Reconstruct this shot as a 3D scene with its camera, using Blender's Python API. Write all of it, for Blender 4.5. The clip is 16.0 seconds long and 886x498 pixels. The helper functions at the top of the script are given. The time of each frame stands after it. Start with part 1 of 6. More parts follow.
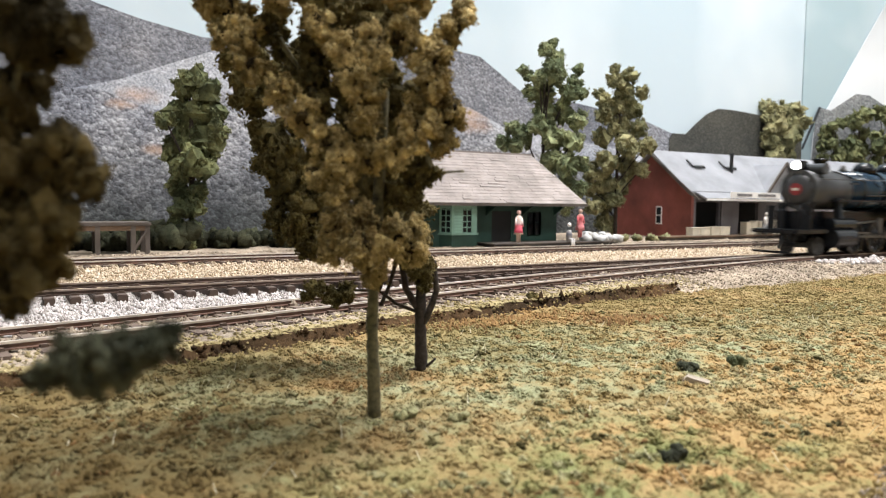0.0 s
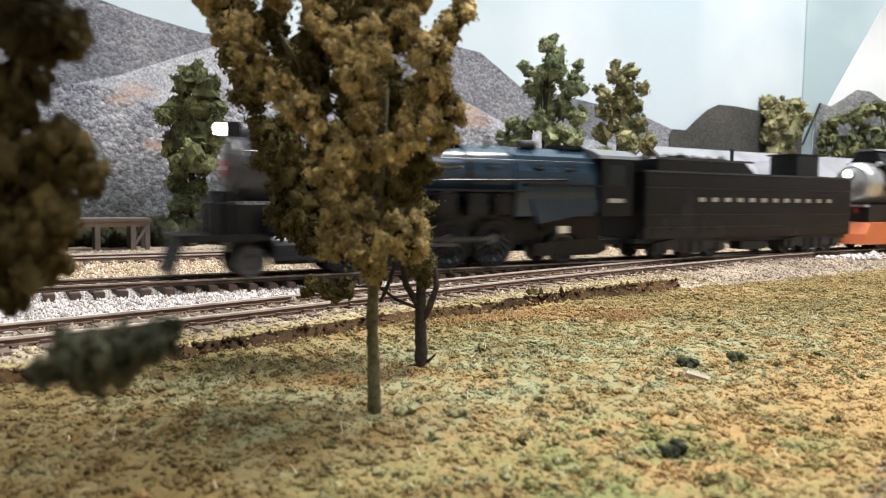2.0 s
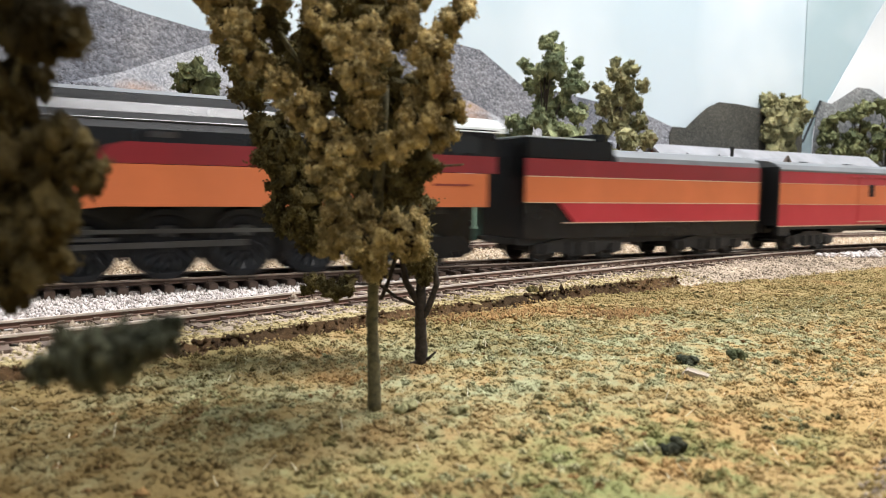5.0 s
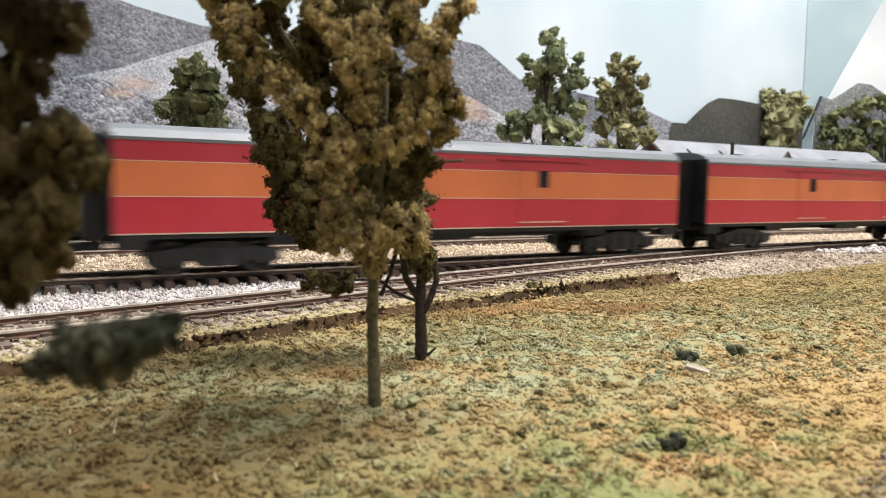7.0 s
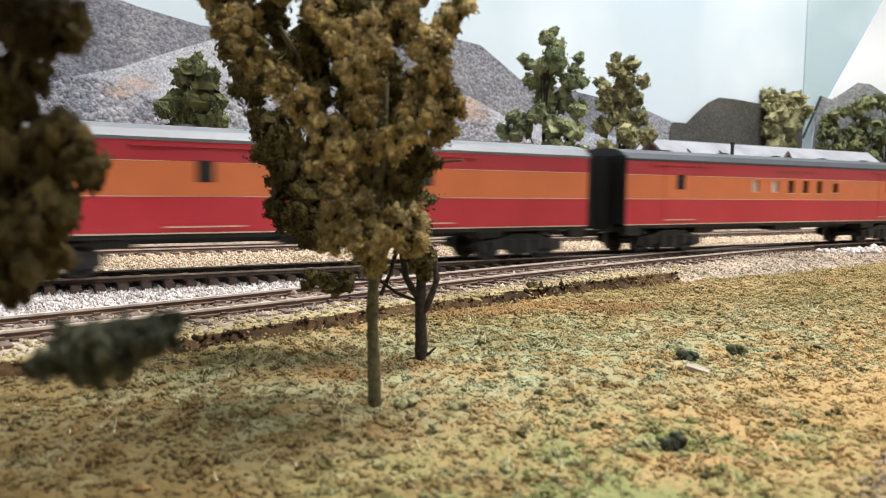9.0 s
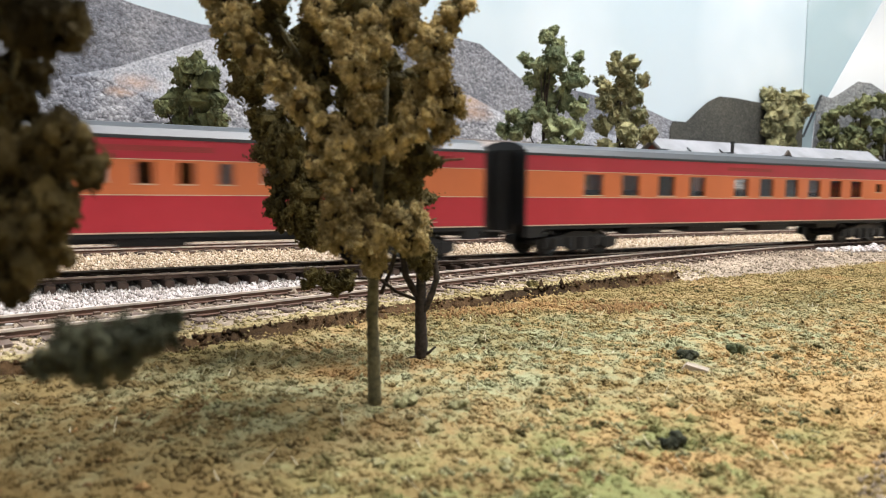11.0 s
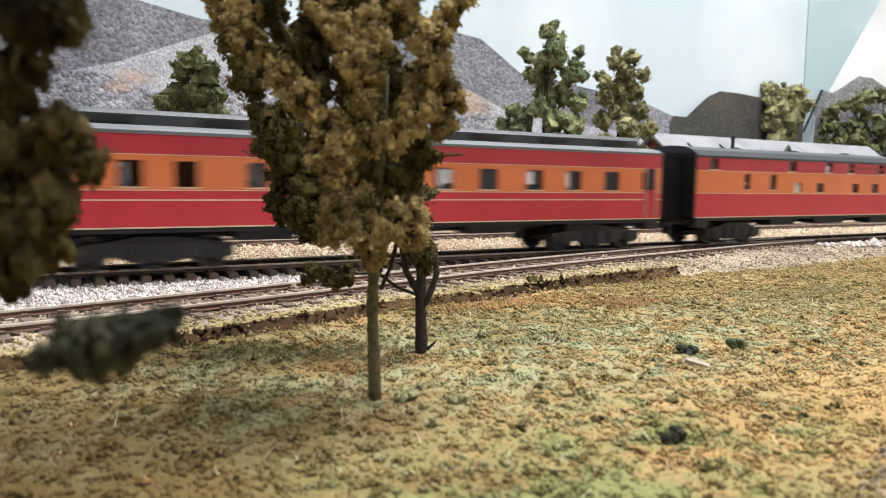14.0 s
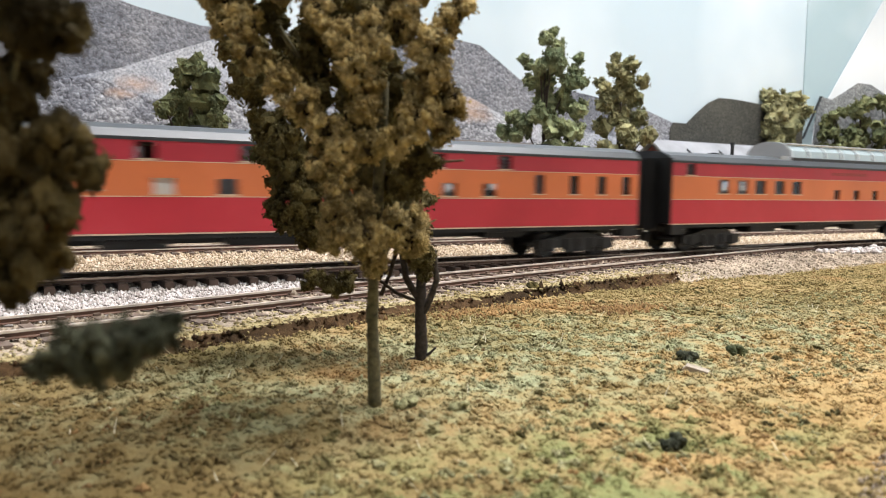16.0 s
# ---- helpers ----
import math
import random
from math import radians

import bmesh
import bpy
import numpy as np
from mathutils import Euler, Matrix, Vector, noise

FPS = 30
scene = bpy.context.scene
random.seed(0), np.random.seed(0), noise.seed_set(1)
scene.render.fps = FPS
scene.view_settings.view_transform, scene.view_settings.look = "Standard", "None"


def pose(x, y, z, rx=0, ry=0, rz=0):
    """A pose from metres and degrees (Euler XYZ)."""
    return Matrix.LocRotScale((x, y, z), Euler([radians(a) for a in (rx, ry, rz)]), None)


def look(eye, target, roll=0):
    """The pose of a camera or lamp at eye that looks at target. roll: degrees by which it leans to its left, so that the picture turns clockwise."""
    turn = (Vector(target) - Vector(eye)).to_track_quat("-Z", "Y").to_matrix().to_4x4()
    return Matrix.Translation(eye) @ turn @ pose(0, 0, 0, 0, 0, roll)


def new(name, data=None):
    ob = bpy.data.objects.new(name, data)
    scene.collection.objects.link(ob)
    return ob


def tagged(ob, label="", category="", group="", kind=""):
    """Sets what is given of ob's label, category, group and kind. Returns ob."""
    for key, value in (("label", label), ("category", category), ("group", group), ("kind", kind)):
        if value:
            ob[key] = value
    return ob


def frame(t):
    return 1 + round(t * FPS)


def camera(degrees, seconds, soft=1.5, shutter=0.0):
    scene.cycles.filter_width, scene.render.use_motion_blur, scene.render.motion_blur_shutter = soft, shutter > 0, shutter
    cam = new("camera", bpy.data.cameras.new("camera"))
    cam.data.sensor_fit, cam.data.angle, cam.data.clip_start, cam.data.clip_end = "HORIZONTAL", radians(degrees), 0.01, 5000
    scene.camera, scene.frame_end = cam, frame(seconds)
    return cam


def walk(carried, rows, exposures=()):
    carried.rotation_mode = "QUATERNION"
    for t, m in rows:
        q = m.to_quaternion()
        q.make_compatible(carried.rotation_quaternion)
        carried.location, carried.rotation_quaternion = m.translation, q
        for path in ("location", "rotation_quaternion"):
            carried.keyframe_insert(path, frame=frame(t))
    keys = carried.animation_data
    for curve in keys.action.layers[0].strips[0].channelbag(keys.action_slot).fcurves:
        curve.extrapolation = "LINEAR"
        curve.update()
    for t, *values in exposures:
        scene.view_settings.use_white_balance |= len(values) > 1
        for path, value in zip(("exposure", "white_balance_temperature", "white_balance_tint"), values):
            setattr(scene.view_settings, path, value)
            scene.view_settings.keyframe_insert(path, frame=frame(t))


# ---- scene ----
# World: x runs along the main line (away to the far end), y across it towards the backdrop, z up. HO scale layout.
MM = 0.001
cam = camera(62.35, 16.0, soft=1.0, shutter=0.85)
cam.data.dof.use_dof = True
cam.data.dof.focus_distance = 0.225
cam.data.dof.aperture_fstop = 44.0
EYE = Vector((0, 0, 33.5 * MM))
HEADING = 59.58


def aim(pitch):
    h, p = radians(HEADING), radians(pitch)
    return look(EYE, EYE + Vector((math.cos(h) * math.cos(p), math.sin(h) * math.cos(p), -math.sin(p))), 0.75)


walk(cam, [(t, aim(p)) for t, p in (
    (0.0, 3.88), (0.5, 4.02), (1.0, 4.08), (1.5, 4.08), (2.0, 4.19), (2.5, 4.41), (3.0, 4.52), (3.5, 4.37), (4.0, 4.37),
    (6.5, 4.50), (7.0, 4.70), (7.5, 4.62), (8.0, 4.70), (8.5, 4.70), (9.0, 4.72), (11.5, 4.88), (12.0, 5.03), (12.5, 5.10),
    (13.0, 5.12), (13.5, 5.08), (14.0, 5.19), (14.5, 5.05), (15.0, 5.05), (15.5, 4.88), (16.0, 4.70))])

# ---- light: a closed room with ceiling panels ----
scene.view_settings.exposure = 0.0
world = bpy.data.worlds.new("room_air")
world.use_nodes = True
world.node_tree.nodes["Background"].inputs[0].default_value = (0.9, 0.95, 1.0, 1)
world.node_tree.nodes["Background"].inputs[1].default_value = 0.05
scene.world = world


def ceiling_lamp(x, y, z, sx, sy, power, rx=0, ry=0):
    d = bpy.data.lights.new("ceiling_lamp", "AREA")
    d.shape, d.size, d.size_y, d.energy, d.color = "RECTANGLE", sx, sy, power, (1.0, 0.98, 0.99)
    ob = new("ceiling_lamp", d)
    ob.matrix_world = pose(x, y, z, rx, ry, 0)
    return ob


LAMPS = [(0.50, 0.24, 1.30), (0.45, -0.62, 1.30), (-0.85, -0.6, 1.30)]
for k, (x, y, z) in enumerate(LAMPS):
    ceiling_lamp(x, y, z - 0.035, 0.9, 0.2, (36, 14, 2)[k])

# ---- materials ----


def nodes(name, rough=0.7, metal=0.0, spec=0.3):
    m = bpy.data.materials.new(name)
    m.use_nodes = True
    t = m.node_tree
    b = t.nodes["Principled BSDF"]
    b.inputs["Roughness"].default_value = rough
    b.inputs["Metallic"].default_value = metal
    b.inputs["Specular IOR Level"].default_value = spec
    return m, t, b


def noise_node(t, scale, detail=4, rough=0.6):
    g = t.nodes.new("ShaderNodeTexCoord")
    n = t.nodes.new("ShaderNodeTexNoise")
    n.inputs["Scale"].default_value, n.inputs["Detail"].default_value, n.inputs["Roughness"].default_value = scale, detail, rough
    t.links.new(g.outputs["Object"], n.inputs["Vector"])
    return n


def ramp(t, source, stops):
    r = t.nodes.new("ShaderNodeValToRGB")
    while len(r.color_ramp.elements) < len(stops):
        r.color_ramp.elements.new(0.5)
    for e, (p, c) in zip(r.color_ramp.elements, stops):
        e.position, e.color = p, (*c, 1)
    t.links.new(source, r.inputs[0])
    return r.outputs[0]


def mixed(t, fac, a, b, kind="MIX"):
    n = t.nodes.new("ShaderNodeMix")
    n.data_type, n.blend_type = "RGBA", kind
    for socket, v in ((n.inputs[0], fac), (n.inputs[6], a), (n.inputs[7], b)):
        if isinstance(v, bpy.types.NodeSocket):
            t.links.new(v, socket)
        else:
            socket.default_value = v if isinstance(v, float) else (*v, 1)
    return n.outputs[2]


def bump(t, b, source, strength, distance):
    n = t.nodes.new("ShaderNodeBump")
    n.inputs["Strength"].default_value, n.inputs["Distance"].default_value = strength, distance
    t.links.new(source, n.inputs["Height"])
    t.links.new(n.outputs[0], b.inputs["Normal"])


def painted(name, color, rough=0.45, metal=0.0, wear=0.15, grain=900, spec=0.4, island=0.0):
    """Paint or plastic with faint dust and grain."""
    m, t, b = nodes(name, rough, metal, spec)
    n = noise_node(t, grain / 10, 5)
    dark = tuple(c * (1 - wear * 1.6) for c in color)
    light = tuple(min(1, c * (1 + wear) + 0.01) for c in color)
    c = ramp(t, n.outputs["Fac"], ((0.3, dark), (0.55, color), (0.75, light)))
    if island:
        i = t.nodes.new("ShaderNodeNewGeometry")
        c = mixed(t, 1.0, c, ramp(t, i.outputs["Random Per Island"], ((0, (1 - island,) * 3), (1, (1, 1, 1)))), "MULTIPLY")
    t.links.new(c, b.inputs["Base Color"])
    g = noise_node(t, grain, 3)
    bump(t, b, g.outputs["Fac"], 0.15, 0.0003)
    return m


def foam(name, stops, grain=700, zone=18, island=(0.45, 1.35), grit=(0.5, 1.2), tuft=0):
    """Ground foam: colour by crumb, by tuft and by patch, rough relief."""
    m, t, b = nodes(name, 0.95, 0, 0.1)
    i = t.nodes.new("ShaderNodeNewGeometry")
    z = noise_node(t, zone, 3, 0.65)
    base = ramp(t, z.outputs["Fac"], stops)
    lo, hi = island
    tone = ramp(t, i.outputs["Random Per Island"], ((0, (lo, lo * 0.94, lo * 0.85)), (1, (hi, hi * 0.97, hi * 0.9))))
    g = noise_node(t, grain, 4, 0.75)
    fleck = ramp(t, g.outputs["Fac"], ((0.32, (grit[0], grit[0] * 0.97, grit[0] * 0.92)), (0.62, (grit[1], grit[1], grit[1] * 0.96))))
    c = mixed(t, 1.0, mixed(t, 1.0, base, tone, "MULTIPLY"), fleck, "MULTIPLY")
    if tuft:
        n = noise_node(t, tuft, 3, 0.6)
        c = mixed(t, 1.0, c, ramp(t, n.outputs["Fac"], ((0.36, (0.62, 0.62, 0.62)), (0.62, (1.22, 1.18, 1.1)))), "MULTIPLY")
    t.links.new(c, b.inputs["Base Color"])
    bump(t, b, g.outputs["Fac"], 0.9, 0.0006)
    return m


def glow(name, color, strength):
    m, t, b = nodes(name, 0.4)
    b.inputs["Base Color"].default_value = (*color, 1)
    b.inputs["Emission Color"].default_value = (*color, 1)
    b.inputs["Emission Strength"].default_value = strength
    return m


def half(t, source):
    n = t.nodes.new("ShaderNodeMath")
    n.operation = "MULTIPLY"
    n.inputs[1].default_value = 0.5
    t.links.new(source, n.inputs[0])
    return n.outputs[0]


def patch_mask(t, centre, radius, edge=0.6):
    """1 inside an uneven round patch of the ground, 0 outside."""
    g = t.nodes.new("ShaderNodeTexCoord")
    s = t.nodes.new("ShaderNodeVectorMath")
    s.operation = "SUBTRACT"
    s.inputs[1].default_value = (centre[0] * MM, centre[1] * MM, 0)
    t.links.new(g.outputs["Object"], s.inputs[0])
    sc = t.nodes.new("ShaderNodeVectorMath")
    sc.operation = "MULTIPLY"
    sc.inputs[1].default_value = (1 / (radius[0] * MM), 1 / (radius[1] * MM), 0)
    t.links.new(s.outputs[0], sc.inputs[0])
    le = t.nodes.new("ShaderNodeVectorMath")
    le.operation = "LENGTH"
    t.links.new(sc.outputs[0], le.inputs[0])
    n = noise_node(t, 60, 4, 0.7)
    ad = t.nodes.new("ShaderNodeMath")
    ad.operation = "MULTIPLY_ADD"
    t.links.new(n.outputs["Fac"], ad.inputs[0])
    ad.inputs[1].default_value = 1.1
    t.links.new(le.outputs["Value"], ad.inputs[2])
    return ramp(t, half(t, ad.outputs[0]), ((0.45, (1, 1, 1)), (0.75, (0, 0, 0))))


def grass_material():
    """Scenic turf of mixed foam colours: olive, ochre, sage and rust patches."""
    m, t, b = nodes("turf", 0.95, 0, 0.08)
    i = t.nodes.new("ShaderNodeNewGeometry")
    z = noise_node(t, 26, 4, 0.7)
    base = ramp(t, z.outputs["Fac"], ((0.36, (0.18, 0.145, 0.066)), (0.46, (0.24, 0.185, 0.085)), (0.55, (0.29, 0.22, 0.108)), (0.64, (0.295, 0.185, 0.083))))
    z2 = noise_node(t, 95, 4, 0.75)
    sage = ramp(t, z2.outputs["Fac"], ((0.44, (0, 0, 0)), (0.58, (1, 1, 1))))
    # rust-ochre ground towards the open side, a darker brown patch at the near left
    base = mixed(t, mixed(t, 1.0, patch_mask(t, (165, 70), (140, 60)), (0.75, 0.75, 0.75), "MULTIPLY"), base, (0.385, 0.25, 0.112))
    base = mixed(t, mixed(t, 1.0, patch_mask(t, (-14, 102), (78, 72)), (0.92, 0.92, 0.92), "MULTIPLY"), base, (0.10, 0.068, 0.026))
    sm = mixed(t, 1.0, patch_mask(t, (112, 112), (140, 50)), sage, "MULTIPLY")
    base = mixed(t, sm, base, (0.265, 0.272, 0.165))
    sm2 = mixed(t, 1.0, patch_mask(t, (60, 62), (55, 30)), sage, "MULTIPLY")
    base = mixed(t, sm2, base, (0.19, 0.20, 0.085))
    tone = ramp(t, i.outputs["Random Per Island"], ((0, (0.70, 0.66, 0.60)), (0.25, (0.92, 0.91, 0.88)), (1, (1.08, 1.07, 1.05))))
    g = noise_node(t, 900, 4, 0.75)
    grit = ramp(t, g.outputs["Fac"], ((0.33, (0.84, 0.82, 0.79)), (0.6, (1.06, 1.06, 1.04))))
    c = mixed(t, 1.0, mixed(t, 1.0, base, tone, "MULTIPLY"), grit, "MULTIPLY")
    t.links.new(c, b.inputs["Base Color"])
    bump(t, b, g.outputs["Fac"], 0.7, 0.0006)
    return m


def stones(name, stops):
    m, t, b = nodes(name, 0.85, 0, 0.2)
    i = t.nodes.new("ShaderNodeNewGeometry")
    base = ramp(t, i.outputs["Random Per Island"], stops)
    g = noise_node(t, 1200, 4, 0.7)
    grit = ramp(t, g.outputs["Fac"], ((0.3, (0.65,) * 3), (0.65, (1.1,) * 3)))
    t.links.new(mixed(t, 1.0, base, grit, "MULTIPLY"), b.inputs["Base Color"])
    bump(t, b, g.outputs["Fac"], 0.5, 0.0004)
    return m


def spot(t, centre, radius, edge):
    """1 inside an uneven patch of an upright sheet, 0 outside; millimetres along x and z."""
    g = t.nodes.new("ShaderNodeTexCoord")
    s = t.nodes.new("ShaderNodeVectorMath")
    s.operation = "MULTIPLY_ADD"
    s.inputs[1].default_value = (1000 / radius[0], 0, 1000 / radius[1])
    s.inputs[2].default_value = (-centre[0] / radius[0], 0, -centre[1] / radius[1])
    t.links.new(g.outputs["Object"], s.inputs[0])
    le = t.nodes.new("ShaderNodeVectorMath")
    le.operation = "LENGTH"
    t.links.new(s.outputs[0], le.inputs[0])
    n = noise_node(t, edge, 5, 0.7)
    ad = t.nodes.new("ShaderNodeMath")
    ad.operation = "MULTIPLY_ADD"
    t.links.new(n.outputs["Fac"], ad.inputs[0])
    ad.inputs[1].default_value = 1.6
    t.links.new(le.outputs["Value"], ad.inputs[2])
    return ramp(t, half(t, ad.outputs[0]), ((0.45, (0.62,) * 3), (1.0, (0, 0, 0))))


def printed_forest(name, tint, dark, light, cell, foot=None, rust=()):
    """A printed photograph of a wooded slope: sunlit crowns of two sizes, gullies, a few autumn patches."""
    m, t, b = nodes(name, 0.6, 0, 0.3)
    g = t.nodes.new("ShaderNodeTexCoord")
    n = noise_node(t, 700 / cell, 4, 0.7)
    where = mixed(t, 0.0011 * cell, g.outputs["Object"], n.outputs["Color"], "ADD")
    tones = []
    for size in (cell, cell * 0.45):
        v = t.nodes.new("ShaderNodeTexVoronoi")
        v.inputs["Scale"].default_value = 1000 / size
        t.links.new(where, v.inputs["Vector"])
        d = t.nodes.new("ShaderNodeVectorMath")
        d.operation = "SUBTRACT"
        t.links.new(where, d.inputs[0])
        t.links.new(v.outputs["Position"], d.inputs[1])
        u = t.nodes.new("ShaderNodeVectorMath")
        u.operation = "DOT_PRODUCT"
        u.inputs[1].default_value = (0.45, 0, 0.9)
        t.links.new(d.outputs[0], u.inputs[0])
        r = t.nodes.new("ShaderNodeMapRange")
        r.inputs[1].default_value, r.inputs[2].default_value = -0.55 * size * MM, 0.55 * size * MM
        t.links.new(u.outputs["Value"], r.inputs[0])
        sep = t.nodes.new("ShaderNodeSeparateColor")
        t.links.new(v.outputs["Color"], sep.inputs[0])
        tones.append(mixed(t, 0.42, r.outputs[0], sep.outputs[0]))
    crowns = ramp(t, mixed(t, 0.5, tones[0], tones[1]), ((0.2, dark), (0.5, tint), (0.8, light)))
    big = noise_node(t, 14, 5, 0.6)
    c = mixed(t, 1.0, crowns, ramp(t, big.outputs["Fac"], ((0.36, (0.66, 0.68, 0.73)), (0.62, (1.22, 1.2, 1.18)))), "MULTIPLY")
    fine = noise_node(t, 1500 / cell, 4, 0.75)
    c = mixed(t, 1.0, c, ramp(t, fine.outputs["Fac"], ((0.36, (0.55,) * 3), (0.64, (1.42,) * 3))), "MULTIPLY")
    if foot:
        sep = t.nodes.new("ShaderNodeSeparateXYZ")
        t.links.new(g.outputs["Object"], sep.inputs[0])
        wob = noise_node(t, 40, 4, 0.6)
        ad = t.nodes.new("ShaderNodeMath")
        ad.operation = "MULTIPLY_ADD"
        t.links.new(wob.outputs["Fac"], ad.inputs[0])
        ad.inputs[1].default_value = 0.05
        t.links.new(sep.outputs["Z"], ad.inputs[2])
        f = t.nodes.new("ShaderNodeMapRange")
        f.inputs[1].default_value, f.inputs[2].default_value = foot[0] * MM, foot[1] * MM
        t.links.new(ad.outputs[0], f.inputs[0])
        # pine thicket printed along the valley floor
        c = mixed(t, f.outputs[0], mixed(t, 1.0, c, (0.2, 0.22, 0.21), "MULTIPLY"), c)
    for centre, radius in rust:
        c = mixed(t, spot(t, centre, radius, 120), c, mixed(t, 1.0, (0.62, 0.40, 0.27), ramp(t, fine.outputs["Fac"], ((0.3, (0.5,) * 3), (0.65, (1.1,) * 3))), "MULTIPLY"))
    t.links.new(c, b.inputs["Base Color"])
    return m


def sky_paint(name, low, high, z0, z1):
    """Backdrop sky: white haze low down, pale blue higher up, with soft cloud."""
    m, t, b = nodes(name, 0.75, 0, 0.2)
    g = t.nodes.new("ShaderNodeTexCoord")
    s = t.nodes.new("ShaderNodeSeparateXYZ")
    t.links.new(g.outputs["Object"], s.inputs[0])
    r = t.nodes.new("ShaderNodeMapRange")
    r.inputs[1].default_value, r.inputs[2].default_value = z0 * MM, z1 * MM
    t.links.new(s.outputs["Z"], r.inputs[0])
    n = noise_node(t, 5, 3, 0.5)
    c = ramp(t, r.outputs[0], ((0, low), (1, high)))
    c = mixed(t, ramp(t, n.outputs["Fac"], ((0.45, (0, 0, 0)), (0.7, (0.4,) * 3))), c, (0.82, 0.85, 0.87))
    t.links.new(c, b.inputs["Base Color"])
    return m


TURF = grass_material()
SOIL = foam("bare_soil", ((0.4, (0.034, 0.021, 0.011)), (0.6, (0.085, 0.050, 0.025))), 800)
OCHRE = foam("ochre_turf", ((0.4, (0.29, 0.24, 0.13)), (0.6, (0.40, 0.34, 0.205))), 900, 40)
CINDER = foam("cinder_dirt", ((0.38, (0.24, 0.20, 0.17)), (0.62, (0.40, 0.34, 0.29))), 700, 40)
BALLAST = stones("grey_ballast", ((0, (0.24, 0.21, 0.19)), (0.5, (0.45, 0.41, 0.385)), (1, (0.66, 0.62, 0.60))))
TAN_BALLAST = stones("tan_ballast", ((0, (0.22, 0.155, 0.095)), (0.5, (0.43, 0.33, 0.22)), (1, (0.66, 0.57, 0.45))))
TIE = painted("tie_plastic", (0.085, 0.056, 0.042), 0.75, 0, 0.4, 1200)
TIE_GREY = painted("weathered_tie", (0.12, 0.083, 0.062), 0.8, 0, 0.4, 1200)
RUST = painted("rusty_rail", (0.115, 0.062, 0.042), 0.6, 0.3, 0.4, 1500)
DARK_RAIL = painted("dark_rail", (0.085, 0.052, 0.038), 0.5, 0.3, 0.4, 1500)
STEEL = painted("rail_head", (0.66, 0.58, 0.50), 0.35, 0.3, 0.2, 2000)
DULL_STEEL = painted("dull_rail_head", (0.36, 0.28, 0.22), 0.4, 0.3, 0.3, 2000)
SOFT = ((0.72, 1.2), (0.72, 1.15))
FOLIAGE = foam("olive_foliage", ((0.36, (0.185, 0.142, 0.066)), (0.5, (0.39, 0.315, 0.158)), (0.63, (0.62, 0.52, 0.30))), 1500, 90, *SOFT, 330)
# second tree's own dark olive; also the painted shade deep in the first crown
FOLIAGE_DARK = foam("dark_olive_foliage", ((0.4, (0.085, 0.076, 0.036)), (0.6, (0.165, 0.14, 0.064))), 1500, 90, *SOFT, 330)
# darker copy of the olive foliage: shade painted into the tree beside the lens
LENS_FOLIAGE_SHADED = foam("brown_olive_foliage", ((0.4, (0.034, 0.028, 0.014)), (0.6, (0.10, 0.080, 0.037))), 1500, 90, *SOFT, 150)
# near-black fibre core; its colour also paints the shade in the crown's hollows
SHADED_FIBRE = foam("dark_fibre", ((0.4, (0.030, 0.022, 0.012)), (0.6, (0.055, 0.042, 0.022))), 1500, 90)
FIR = foam("blue_green_foliage", ((0.4, (0.125, 0.168, 0.112)), (0.6, (0.245, 0.285, 0.178))), 700, 30, *SOFT, 110)
LEAFGREEN = foam("green_foliage", ((0.4, (0.062, 0.080, 0.048)), (0.6, (0.165, 0.185, 0.105))), 700, 40, *SOFT, 110)
KHAKI = foam("khaki_foliage", ((0.4, (0.155, 0.168, 0.105)), (0.6, (0.27, 0.27, 0.168))), 700, 40, *SOFT, 110)
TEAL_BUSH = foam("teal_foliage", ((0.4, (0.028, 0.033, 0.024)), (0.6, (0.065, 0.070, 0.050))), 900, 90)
BARK = painted("bark", (0.105, 0.09, 0.042), 0.9, 0, 0.5, 9000)
BARK_DARK = painted("dark_bark", (0.035, 0.025, 0.018), 0.9, 0, 0.5, 9000)
# ---- mesh building ----


